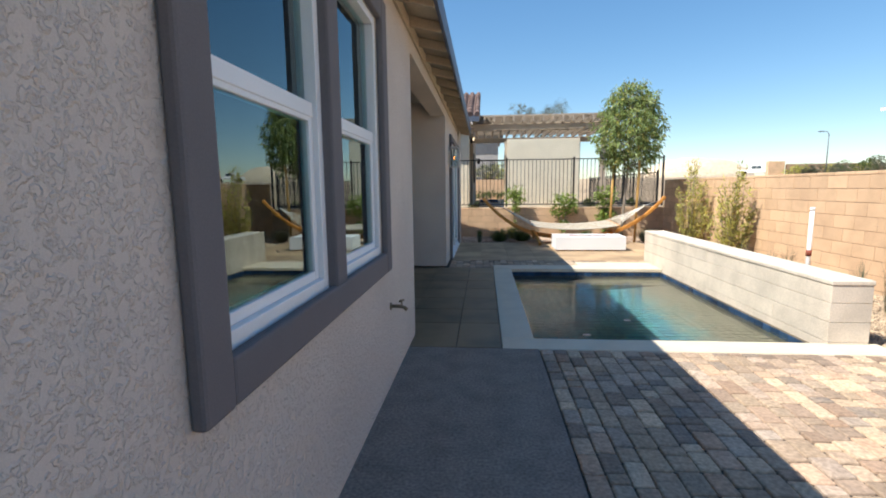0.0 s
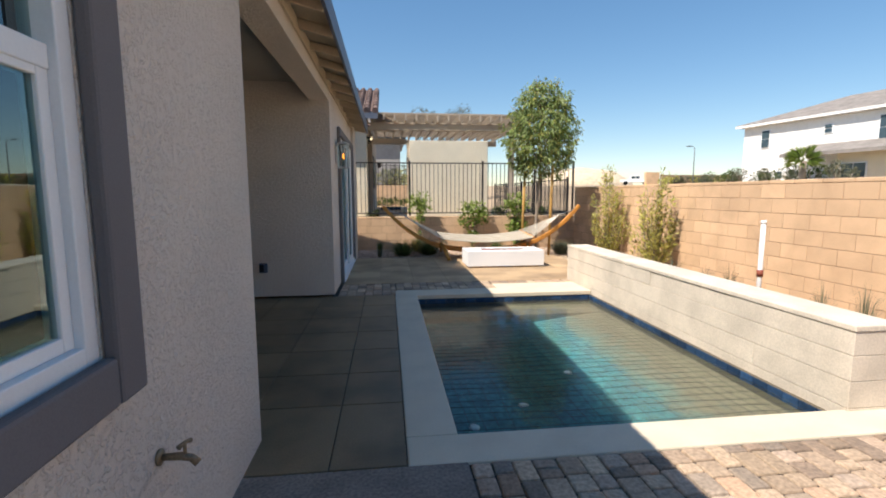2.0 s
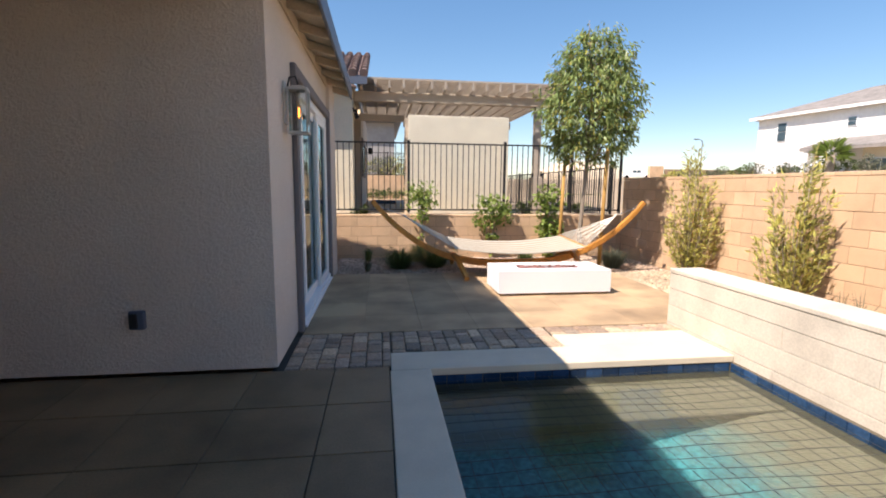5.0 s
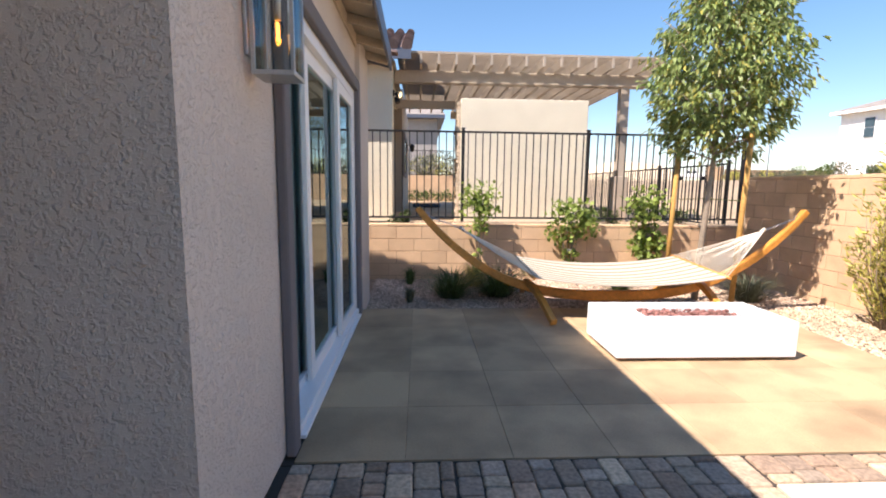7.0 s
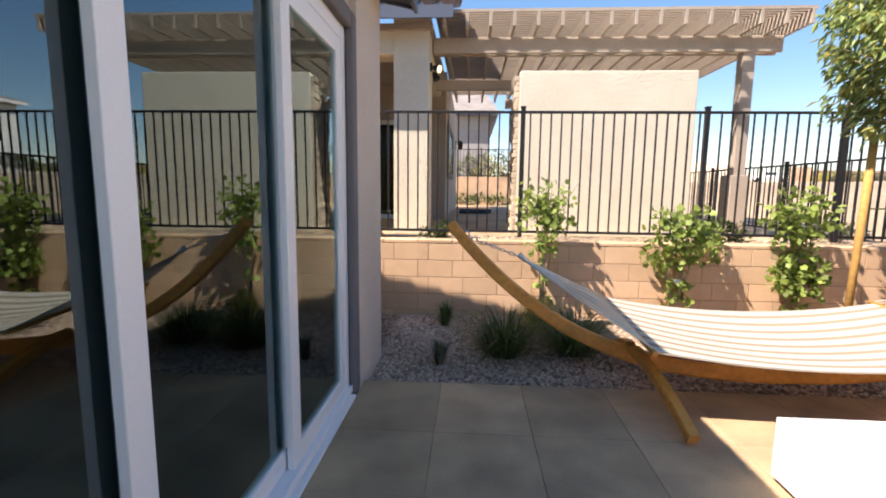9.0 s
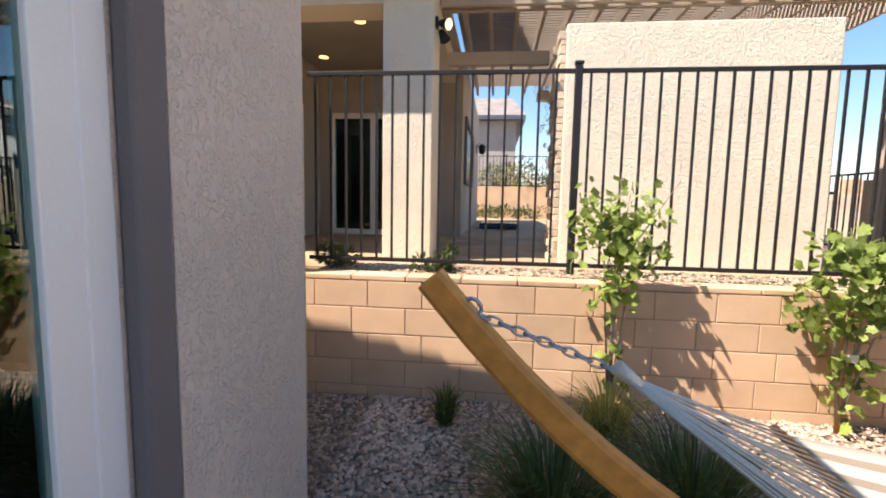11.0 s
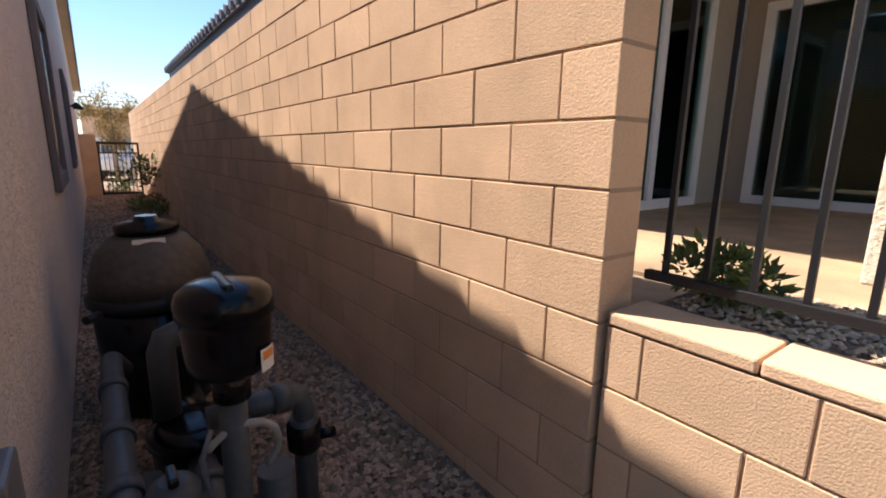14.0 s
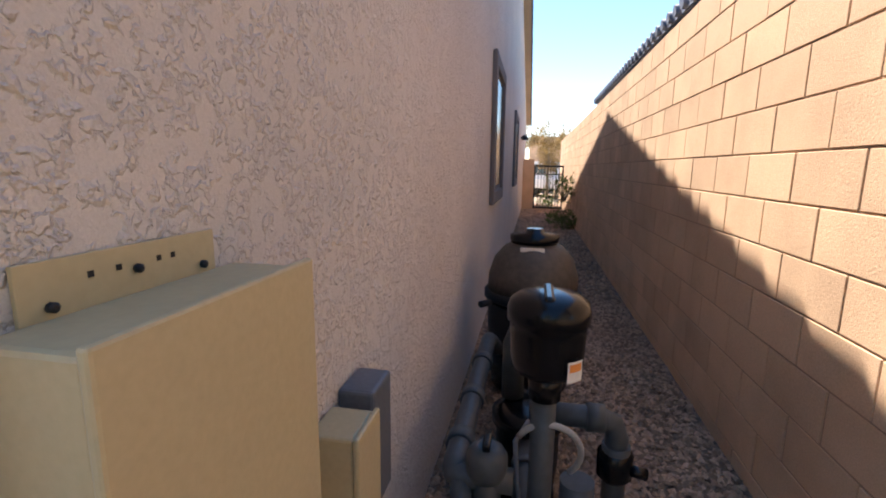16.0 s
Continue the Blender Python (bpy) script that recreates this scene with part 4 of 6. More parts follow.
part("upper_tank", lathe([(0.28, 0.66), (0.275, 0.75), (0.24, 0.86), (0.18, 0.93), (0.12, 0.955)], 32, (-3.35, 13.60, GZ)), M_FILTER, filt)
part("top_collar", lathe([(0.14, 0.95), (0.15, 0.97), (0.15, 1.0), (0.06, 1.01), (0.05, 1.04)], 24, (-3.35, 13.60, GZ)), M_BLACKPL, filt)
part("collar_tab", boxes(((-3.50, 13.57, 0.885), (-3.2, 13.63, 0.91)), bevel=0.006), M_BLACKPL, filt)
part("collar_label", boxes(((-3.18, 13.52, 0.84), (-3.17, 13.66, 0.865)), bevel=0.002), M_LABEL, filt)

pump = thing("pool_pump", (-2.3, 13.6, GZ), "black pool pump with a round strainer lid and grey pipes", "pool pump")
part("strainer_pot", lathe([(0.12, 0.10), (0.13, 0.20), (0.13, 0.36), (0.15, 0.37), (0.15, 0.41), (0.10, 0.43), (0.03, 0.44)], 24, (-2.28, 13.60, GZ)), M_BLACKPL, pump)
part("motor_body", tube([(-2.40, 13.60, 0.16), (-2.85, 13.60, 0.16)], [0.11, 0.11], 20), M_BLACKPL, pump)
part("base", boxes(((-2.85, 13.48, GZ), (-2.15, 13.72, GZ + 0.06)), bevel=0.01), M_BLACKPL, pump)


def pipe(name, pts, r, label, collars=()):
    t = thing(name, pts[0], label, "pipe", "pool plumbing")
    # round each bend
    path = [Vector(pts[0])]
    for a, b, c in zip(pts, pts[1:], pts[2:]):
        a, b, c = Vector(a), Vector(b), Vector(c)
        k = min(0.06, (a - b).length * 0.45, (c - b).length * 0.45)
        p, q = b + (a - b).normalized() * k, b + (c - b).normalized() * k
        path += [p, p.lerp(b, 0.5).lerp(b.lerp(q, 0.5), 0.5), q]
    path.append(Vector(pts[-1]))
    part("pipe_run", tube(path, r, 14), M_PVC, t)
    for i, u in collars:
        a, b = Vector(pts[i]), Vector(pts[i + 1])
        p = a.lerp(b, u)
        w = (b - a).normalized() * 0.03
        part("coupling", tube([p - w, p + w], r * 1.22, 14), M_PVC, t)
    return t


pipe("pvc_pipe", [(-3.0, 13.42, 0.30), (-2.85, 13.38, 0.42), (-1.75, 13.38, 0.42), (-1.72, 13.38, 0.40), (-1.72, 13.56, 0.40)], 0.039, "grey plastic pool pipe running along the wall", [(1, 0.3), (1, 0.62), (1, 0.9)])
pipe("pvc_pipe", [(-2.34, 13.53, 0.36), (-2.34, 13.53, 0.66), (-2.34, 13.76, 0.66), (-2.75, 13.76, 0.60), (-3.08, 13.66, 0.55)], 0.047, "thick grey plastic pool pipe with an elbow")
pipe("pvc_pipe", [(-1.95, 13.60, 0.51), (-1.95, 13.89, 0.51), (-1.95, 13.89, GZ)], 0.038, "grey plastic pool pipe turning down to the ground", [(0, 0.75), (1, 0.2)])
pipe("pvc_pipe", [(-1.72, 13.48, 0.44), (-1.71, 13.48, 0.30), (-1.70, 13.48, GZ)], 0.045, "grey plastic pool pipe rising from the gravel", [(1, 0.3)])
pipe("pvc_pipe", [(-1.85, 13.76, 0.34), (-1.85, 13.76, GZ)], 0.055, "thick grey plastic pool pipe rising from the gravel")
pipe("pvc_pipe", [(-2.1, 13.45, 0.28), (-1.66, 13.46, 0.24), (-1.64, 13.58, 0.22), (-1.64, 13.6, GZ)], 0.034, "grey plastic pool pipe bending into the gravel", [(0, 0.5)])
pipe("pvc_pipe", [(-1.72, 13.40, 0.40), (-1.62, 13.42, 0.30), (-1.60, 13.42, GZ)], 0.033, "grey plastic pool pipe rising by the wall", [(1, 0.3)])
pipe("pvc_pipe", [(-2.15, 13.60, 0.24), (-1.9, 13.60, 0.24), (-1.80, 13.60, 0.24)], 0.045, "thick grey plastic suction pipe into the pump", [(0, 0.5)])
val = thing("pool_valve", (-1.72, 13.52, 0.42), "grey plastic diverter valve with a black handle", "valve")
part("valve_body", lathe([(0.055, 0), (0.062, 0.02), (0.062, 0.07), (0.05, 0.09), (0.03, 0.10)], 20, (-1.72, 13.48, 0.41)), M_PVC, val)
part("valve_handle", boxes(((-1.75, 13.468, 0.508), (-1.68, 13.492, 0.535)), bevel=0.006), M_BLACKPL, val)
v2 = thing("check_valve", (-1.96, 13.89, 0.36), "black plastic valve on a down pipe", "valve")
part("valve_body", lathe([(0.04, 0), (0.058, 0.02), (0.058, 0.10), (0.04, 0.12)], 18, (-1.955, 13.89, 0.29)), M_BLACKPL, v2)
part("valve_handle", tube([(-1.94, 13.94, 0.34), (-1.94, 13.99, 0.33)], 0.02, 8), M_BLACKPL, v2)
hose = thing("clear_hose", (-1.8, 13.7, 0.5), "pale flexible bleed hose looped beside the post", "hose")
part("hose_loop", tube([(-1.80 + 0.05 * math.sin(a), 13.66 - 0.10 * math.cos(a), 0.46 + 0.12 * math.sin(a)) for a in np.linspace(0.5, 3.9, 18)], 0.010, 8), mat("grey_hose", (0.34, 0.34, 0.33), 0.5, vary=0.1), hose)
part("cable_loop", tube([(-1.9, 13.60, 0.50), (-1.82, 13.56, 0.47), (-1.78, 13.57, 0.36), (-1.8, 13.60, 0.15)], 0.008, 8), M_GREYBOX, hose)


def wall_window(x0, x1, z0, z1):
    w = thing("window_2", (x0, NY, z0), "narrow side-yard window in grey stucco trim", "window", kind="structure")
    def yb(lo, hi):
        return ((lo[0], NY + lo[1], lo[2]), (hi[0], NY + hi[1], hi[2]))
    t = 0.12
    part("trim_side", boxes(yb((x0, 0.001, z0), (x0 + t, 0.045, z1)), bevel=0.01), M_TRIM, w)
    part("trim_side", boxes(yb((x1 - t, 0.001, z0), (x1, 0.045, z1)), bevel=0.01), M_TRIM, w)
    part("trim_head", boxes(yb((x0 + t, 0.001, z1 - t), (x1 - t, 0.043, z1)), bevel=0.01), M_TRIM, w)
    part("trim_sill", boxes(yb((x0 + t, 0.001, z0), (x1 - t, 0.043, z0 + t)), bevel=0.01), M_TRIM, w)
    part("window_frame", boxes(yb((x0 + t, 0.001, z0 + t), (x1 - t, 0.012, z1 - t))), M_TRIM, w)
    part("pane", boxes(yb((x0 + t + 0.05, 0.013, z0 + t + 0.05), (x1 - t - 0.05, 0.016, z1 - t - 0.05))), M_BLACKPL, w)


wall_window(-6.0, -4.75, 0.98, 2.35)
wall_window(-10.6, -9.2, 0.98, 2.35)
gate = thing("side_gate", (-16.95, 13.6, GZ), "black iron side-yard gate with a mesh panel, closed", "gate")
part("gate_frame", boxes(((-16.97, 13.56, GZ), (-16.93, 13.61, 1.42)), ((-16.97, 14.5, GZ), (-16.93, 14.55, 1.42)), ((-16.97, 13.61, 1.36), (-16.93, 14.5, 1.42)), ((-16.97, 13.61, GZ + 0.03), (-16.93, 14.5, GZ + 0.09)), ((-16.97, 13.61, 1.1), (-16.93, 14.5, 1.14))), M_IRON, gate)
gb = mesh_of(boxes(((-0.009, -0.009, 0), (0.009, 0.009, 1.36))), "picket", M_IRON)
for k in range(8):
    piece("picket", gb, gate, Matrix.Translation((-16.95, 13.71 + 0.1 * k, GZ + 0.06)))
setting("gate_pier", boxes(((-17.1, NY + 0.003, -0.15), (-16.85, 13.56, 1.62)), bevel=0.005), M_BLOCK, "tan block pier beside the gate", "pier")
lamp2 = thing("side_lamp", (-13.2, NY, 2.0), "small dark wall lamp by the side yard", "wall lamp")
part("shade", lathe([(0.09, 0), (0.08, 0.05), (0.03, 0.12)], 12, (-13.2, NY + 0.12, 2.05)), M_IRON, lamp2)
part("arm", tube([(-13.2, NY + 0.001, 2.1), (-13.2, NY + 0.12, 2.18)], 0.02, 8), M_IRON, lamp2)

# ---- white irrigation riser ----
rp = thing("vent_pipe", (4.42, 6.70, -0.05), "white plastic riser pipe with a rusty red coupling", "pipe")
part("pipe_run", tube([(4.42, 6.70, -0.06), (4.42, 6.70, 1.15)], 0.026, 12), M_WHITE, rp)
M_RUST = mat("rust_red", (0.30, 0.08, 0.05), 0.7, vary=0.2)
part("coupling", tube([(4.42, 6.70, 0.50), (4.42, 6.70, 0.58)], 0.034, 12), M_RUST, rp, "rusty red coupling")
part("top_cap", tube([(4.42, 6.70, 1.12), (4.42, 6.70, 1.16)], 0.03, 12), M_WHITE, rp)

# ---- the neighbouring yard, on a higher level ----
NZ = 0.78
setting("pavement_neighbour", boxes(((-6, 15.35, 0.70), (5.0, 30, NZ))), M_SLAB, "tan concrete patio of the neighbouring house", "pavement")
setting("gravel_bed_2", boxes(((-1.29, 14.8, 0.70), (5.3, 15.349, NZ + 0.04))), M_GRAVELBED, "tan gravel strip behind the fence", "gravel")
pav = thing("stucco_screen_wall", (1.95, 16.0, NZ), "freestanding cream stucco outdoor fireplace wall with ledgestone side", "screen wall")
part("stucco_body", boxes(((0.76, 15.90, NZ), (3.14, 16.5, 3.05)), bevel=0.015), M_STUCCO_CREAM, pav)
M_LEDGE = mat("ledgestone", (0.55, 0.45, 0.34), 0.9, vary=0.15, fine=40, bump=0.5, rand=0.3)
random.seed(5)
z = NZ
while z < 2.95:
    hgt = random.uniform(0.05, 0.10)
    y = 15.93
    while y < 16.55:
        ln = random.uniform(0.12, 0.32)
        part("ledge_stone", boxes(((0.72 - random.uniform(0, 0.03), y, z), (0.758, min(y + ln, 16.6) - 0.006, min(z + hgt, 3.0) - 0.006)), bevel=0.006), M_LEDGE, pav)
        y += ln
    z += hgt
setting("column_neighbour", boxes(((-1.0, 15.95, NZ), (-0.50, 16.45, 3.9)), bevel=0.01), M_STUCCO_CREAM, "cream stucco porch column of the neighbouring house", "column")
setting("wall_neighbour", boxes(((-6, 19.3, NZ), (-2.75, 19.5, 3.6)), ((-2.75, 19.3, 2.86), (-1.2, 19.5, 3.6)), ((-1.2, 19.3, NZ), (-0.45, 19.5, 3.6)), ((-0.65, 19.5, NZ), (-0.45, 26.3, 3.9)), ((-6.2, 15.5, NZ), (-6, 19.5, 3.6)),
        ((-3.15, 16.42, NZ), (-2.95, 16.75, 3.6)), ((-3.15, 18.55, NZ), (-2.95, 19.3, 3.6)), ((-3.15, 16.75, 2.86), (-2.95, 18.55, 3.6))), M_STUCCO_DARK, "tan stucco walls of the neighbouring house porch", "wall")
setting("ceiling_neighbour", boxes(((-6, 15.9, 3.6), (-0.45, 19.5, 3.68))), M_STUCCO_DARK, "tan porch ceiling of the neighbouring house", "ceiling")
setting("beam_neighbour", boxes(((-6, 15.97, 3.3), (-1.0, 16.4, 3.6)), ((-0.95, 16.45, 3.35), (-0.55, 19.3, 3.6))), M_STUCCO_CREAM, "stucco porch beam of the neighbouring house", "beam")
sl = thing("door_2", (-2.2, 19.3, NZ), "white-framed sliding glass door of the neighbouring house", "sliding door", kind="structure")
part("door_frame", boxes(((-2.75, 19.25, NZ), (-2.66, 19.35, 2.86)), ((-1.28, 19.25, NZ), (-1.2, 19.35, 2.86)), ((-2.66, 19.25, 2.77), (-1.28, 19.35, 2.86)), ((-2.66, 19.25, NZ), (-1.28, 19.35, NZ + 0.09)), ((-2.03, 19.25, NZ + 0.09), (-1.94, 19.35, 2.77))), M_VINYL, sl)
part("pane", boxes(((-2.66, 19.29, NZ + 0.09), (-2.03, 19.3, 2.77))), M_GLASS2, sl)
part("pane", boxes(((-1.94, 19.29, NZ + 0.09), (-1.28, 19.3, 2.77))), M_GLASS2, sl)
sl3 = thing("door_3", (-2.95, 17.65, NZ), "white-framed glass door on the side of the neighbouring porch", "sliding door", kind="structure")
part("door_frame", boxes(((-3.0, 16.75, NZ), (-2.92, 16.84, 2.86)), ((-3.0, 18.46, NZ), (-2.92, 18.55, 2.86)), ((-3.0, 16.84, 2.77), (-2.92, 18.46, 2.86)), ((-3.0, 16.84, NZ), (-2.92, 18.46, NZ + 0.09)), ((-3.0, 17.6, NZ + 0.09), (-2.92, 17.69, 2.77))), M_VINYL, sl3)
part("pane", boxes(((-2.965, 16.84, NZ + 0.09), (-2.955, 17.6, 2.77))), M_GLASS2, sl3)
part("pane", boxes(((-2.965, 17.69, NZ + 0.09), (-2.955, 18.46, 2.77))), M_GLASS2, sl3)
setting("wall_room_3", boxes(((-2.9, 20.4, NZ), (-0.7, 20.5, 3.0)), ((-2.9, 19.502, NZ), (-2.8, 20.4, 3.0)), ((-2.8, 19.502, 2.95), (-0.7, 20.4, 3.0))), M_CURTAIN, "dark green curtained room behind the neighbouring door", "wall")
setting("wall_room_4", boxes(((-4.1, 16.5, NZ), (-4.0, 19.2, 3.0)), ((-4.0, 16.5, 2.95), (-3.152, 19.2, 3.0))), M_CURTAIN, "dark green curtained room behind the side door", "wall")
sw = thing("window_3", (-0.45, 21.1, 1.7), "dark-framed side window of the neighbouring house", "window", kind="structure")
part("window_frame", boxes(((-0.449, 19.8, 1.7), (-0.40, 19.92, 2.9)), ((-0.449, 22.3, 1.7), (-0.40, 22.42, 2.9)), ((-0.449, 19.92, 2.78), (-0.40, 22.3, 2.9)), ((-0.449, 19.92, 1.7), (-0.40, 22.3, 1.82)), bevel=0.008), M_TRIM, sw)
part("pane", boxes(((-0.447, 19.92, 1.82), (-0.43, 22.3, 2.78))), M_BLACKPL, sw)
wl = thing("wall_lantern", (-0.45, 24.6, 2.7), "small dark metal wall lantern on the neighbouring house", "wall lamp")
part("back_plate", boxes(((-0.449, 24.52, 2.72), (-0.43, 24.68, 2.95)), bevel=0.005), M_IRON, wl)
part("arm", tube([(-0.44, 24.6, 2.9), (-0.36, 24.6, 3.0), (-0.28, 24.6, 2.98)], 0.012, 6), M_IRON, wl)
part("shade", lathe([(0.05, 0.0), (0.085, 0.05), (0.09, 0.19), (0.12, 0.2), (0.03, 0.28)], 6, (-0.28, 24.6, 2.7)), M_IRON, wl)
dls = thing("downlight", (-1.6, 17.2, 3.59), "small round recessed porch downlight, lit warm", "downlight")
part("lens", lathe([(0.07, 0), (0.07, 0.008)], 16, (-1.6, 17.2, 3.588)), M_DOWN, dls)
d2 = copy_thing(dls, pose(-2.6, 18.6, 3.59))
nl = thing("flood_lamp", (-0.5, 16.1, 3.1), "dark twin-head security flood lamp, lit", "flood lamp")
part("base", boxes(((-0.499, 16.05, 3.10), (-0.47, 16.15, 3.2)), bevel=0.005), M_IRON, nl)
part("head", tube([(-0.45, 16.05, 3.13), (-0.36, 16.0, 3.1)], [0.03, 0.06], 12), M_IRON, nl)
part("lens", tube([(-0.362, 16.0, 3.1), (-0.355, 15.996, 3.098)], 0.055, 12), emit("flood_lens", (1, 0.8, 0.5), 0.7), nl)
part("head", tube([(-0.45, 16.12, 3.08), (-0.40, 16.1, 2.98)], [0.03, 0.055], 12), M_IRON, nl)

# roof of the neighbouring house
nroof = thing("roof_neighbour", (-4, 20, 4.2), "brown concrete barrel-tile roof of the neighbouring house", "roof", kind="structure")
bmr = bmesh.new()
vs = [bmr.verts.new((x, y, z)) for z0, z1 in ((3.72, 5.09), (3.80, 5.17)) for x, y, z in ((-8, 15.5, z0), (-0.17, 15.5, z0), (-0.17, 19.2, z1), (-8, 19.2, z1))]
for q in ((0, 1, 2, 3), (7, 6, 5, 4), (0, 4, 5, 1), (1, 5, 6, 2), (2, 6, 7, 3), (3, 7, 4, 0)):
    bmr.faces.new([vs[k] for k in q])
bmesh.ops.recalc_face_normals(bmr, faces=bmr.faces)
part("roof_slab", bmr, M_ROOF, nroof)
part("fascia", boxes(((-8, 15.47, 3.60), (-0.15, 15.498, 3.79)), bevel=0.004), M_FASCIA, nroof)
bar_me = bmesh.new()
for j in range(8):
    y0 = 0.46 * j
    add_tube(bar_me, [(0, y0, 0.37 * y0 + 0.02), (0, y0 + 0.46, 0.37 * (y0 + 0.46))], [0.095, 0.078], 10)
bar_me = mesh_of(bar_me, "barrel_tile_row", M_ROOF)
for k in range(24):
    piece("barrel_tile_row", bar_me, nroof, Matrix.Translation((-0.22 - 0.24 * k, 15.45, 3.80)))
# roof edge seen over the side-yard wall
# sky light on these tiles is put into their blue-grey colour
M_EAVESKY = mat("skylit_tile_tint", (0.15, 0.18, 0.235), 0.7, vary=0.12, fine=30, bump=0.2)
eave2 = thing("roof_neighbour_eave", (-6, 15.8, 2.6), "tiled eave of the neighbouring house over the wall, sky light put into its blue-grey", "roof", kind="structure")
part("fascia", boxes(((-15.2, 15.3, 3.06), (-6.3, 15.34, 3.2))), M_FASCIA, eave2)
part("roof_slab", boxes(((-15.3, 15.26, 3.2), (-6.3, 17.5, 3.28))), M_EAVESKY, eave2)
for k in range(30):
    x = -15.2 + 0.3 * k
    part("barrel_tile", tube([(x, 15.2, 3.27), (x, 15.6, 3.31)], 0.075, 8), M_EAVESKY, eave2)
setting("wall_neighbour_side", boxes(((-15.0, 15.7, 0.7), (-6.3, 15.9, 3.2))), M_STUCCO_CREAM, "cream stucco side wall of the neighbouring house", "wall")

# pergola
per = thing("pergola", (2, 16.6, NZ), "tan painted slatted pergola of the neighbouring patio", "pergola")
part("post", boxes(((3.93, 16.35, NZ), (4.10, 16.52, 3.52)), bevel=0.008), M_PERGOLA, per)
part("post_base", boxes(((3.88, 16.30, NZ), (4.15, 16.57, NZ + 0.9)), bevel=0.01), M_PERGOLA, per)
part("front_beam", boxes(((-0.48, 16.33, 3.40), (4.45, 16.39, 3.62)), bevel=0.008), M_PERGOLA, per)
part("front_beam", boxes(((-0.48, 16.48, 3.40), (4.45, 16.54, 3.62)), bevel=0.008), M_PERGOLA, per)
part("back_beam", boxes(((0.9, 21.0, 3.40), (4.6, 21.12, 3.62)), bevel=0.008), M_PERGOLA, per)
part("post", boxes(((3.95, 20.95, NZ), (4.15, 21.15, 3.42)), bevel=0.008), M_PERGOLA, per)
part("hanging_beam", boxes(((-0.5, 17.3, 3.08), (0.75, 17.42, 3.24)), bevel=0.008), M_PERGOLA, per)
raf = mesh_of(boxes(((-0.022, 15.85, 3.622), (0.022, 21.5, 3.80)), bevel=0.004), "rafter", M_PERGOLA)
for k in range(16):
    piece("rafter", raf, per, Matrix.Translation((-0.3 + 0.32 * k, 0, 0)))
slt = mesh_of(boxes(((-0.42, -0.02, 3.80), (4.55, 0.02, 3.84))), "slat", M_PERGOLA)
for k in range(64):
    piece("slat", slt, per, Matrix.Translation((0, 15.87 + 0.088 * k, 0)))
ht = thing("hot_tub_cover", (0.1, 22, NZ), "dark blue low spa cover on the neighbouring patio", "spa cover")
part("lid", boxes(((-0.2, 21.6, NZ + 0.02), (0.65, 22.4, NZ + 0.14)), bevel=0.02), M_TILEBLUE, ht)
setting("wall_neighbour_far", boxes(((-6, 29.0, 0.7), (5.2, 29.2, 1.95))), M_BLOCK, "tan block wall at the end of the neighbouring yard", "wall")
fence("iron_fence", -2, 5.2, 29.1, 1.98, 3.1, (-1.9, 0.5, 2.9, 5.1), 0.13, "black wrought-iron fence at the end of the neighbouring yard")
nh = thing("neighbour_house", (-2, 36, 0.8), "grey stucco house with a brown tiled gable roof beyond the yard", "house")
part("wall", boxes(((-9, 34, 0.5), (1.0, 44, 5.2))), M_STUCCO_GREY, nh)
part("roof", boxes(((-9.3, 33.5, 5.2), (1.4, 44.3, 5.38))), M_FASCIA, nh)
g = bmesh.new()
vs = [g.verts.new(p) for p in ((1.4, 33.5, 5.385), (1.4, 44.3, 5.385), (-9.3, 44.3, 5.385), (-9.3, 33.5, 5.385), (0.9, 39, 7.3), (-9.3, 39, 7.3))]
for q in ((0, 1, 4), (1, 2, 5, 4), (3, 0, 4, 5), (2, 3, 5)):
    g.faces.new([vs[k] for k in q])
part("roof_tiles", g, M_ROOFGREY, nh)

# ---- beyond the walls ----
M_WHITEWALL = mat("white_stucco", (0.80, 0.79, 0.77), 0.9, vary=0.04, fine=4, bump=0.1)
M_DARKGLASS = mat("dark_pane", (0.05, 0.08, 0.10), 0.1, vary=0.1, bump=0)
wh = thing("white_house", (45, 40, 2), "two-storey white stucco house with a grey tiled hip roof", "house")
part("wall", boxes(((39, 22, 1.2), (52, 50, 8.5))), M_WHITEWALL, wh)
rf = bmesh.new()
vs = [rf.verts.new(p) for p in ((38.4, 21.4, 8.5), (52.6, 21.4, 8.5), (52.6, 50.6, 8.5), (38.4, 50.6, 8.5), (38.4, 21.4, 8.75), (52.6, 21.4, 8.75), (52.6, 50.6, 8.75), (38.4, 50.6, 8.75), (45.5, 28, 11.2), (45.5, 44, 11.2))]
for q in ((3, 2, 1, 0), (0, 1, 5, 4), (1, 2, 6, 5), (2, 3, 7, 6), (3, 0, 4, 7), (4, 5, 8), (5, 6, 9, 8), (6, 7, 9), (7, 4, 8, 9)):
    rf.faces.new([vs[k] for k in q])
part("roof", rf, M_ROOFGREY, wh)
part("fascia", boxes(((38.35, 21.4, 8.45), (38.45, 50.6, 8.7))), M_WHITEWALL, wh)
part("chimney_vent", boxes(((44.9, 34, 11.0), (45.2, 34.3, 11.9))), M_ROOFGREY, wh)
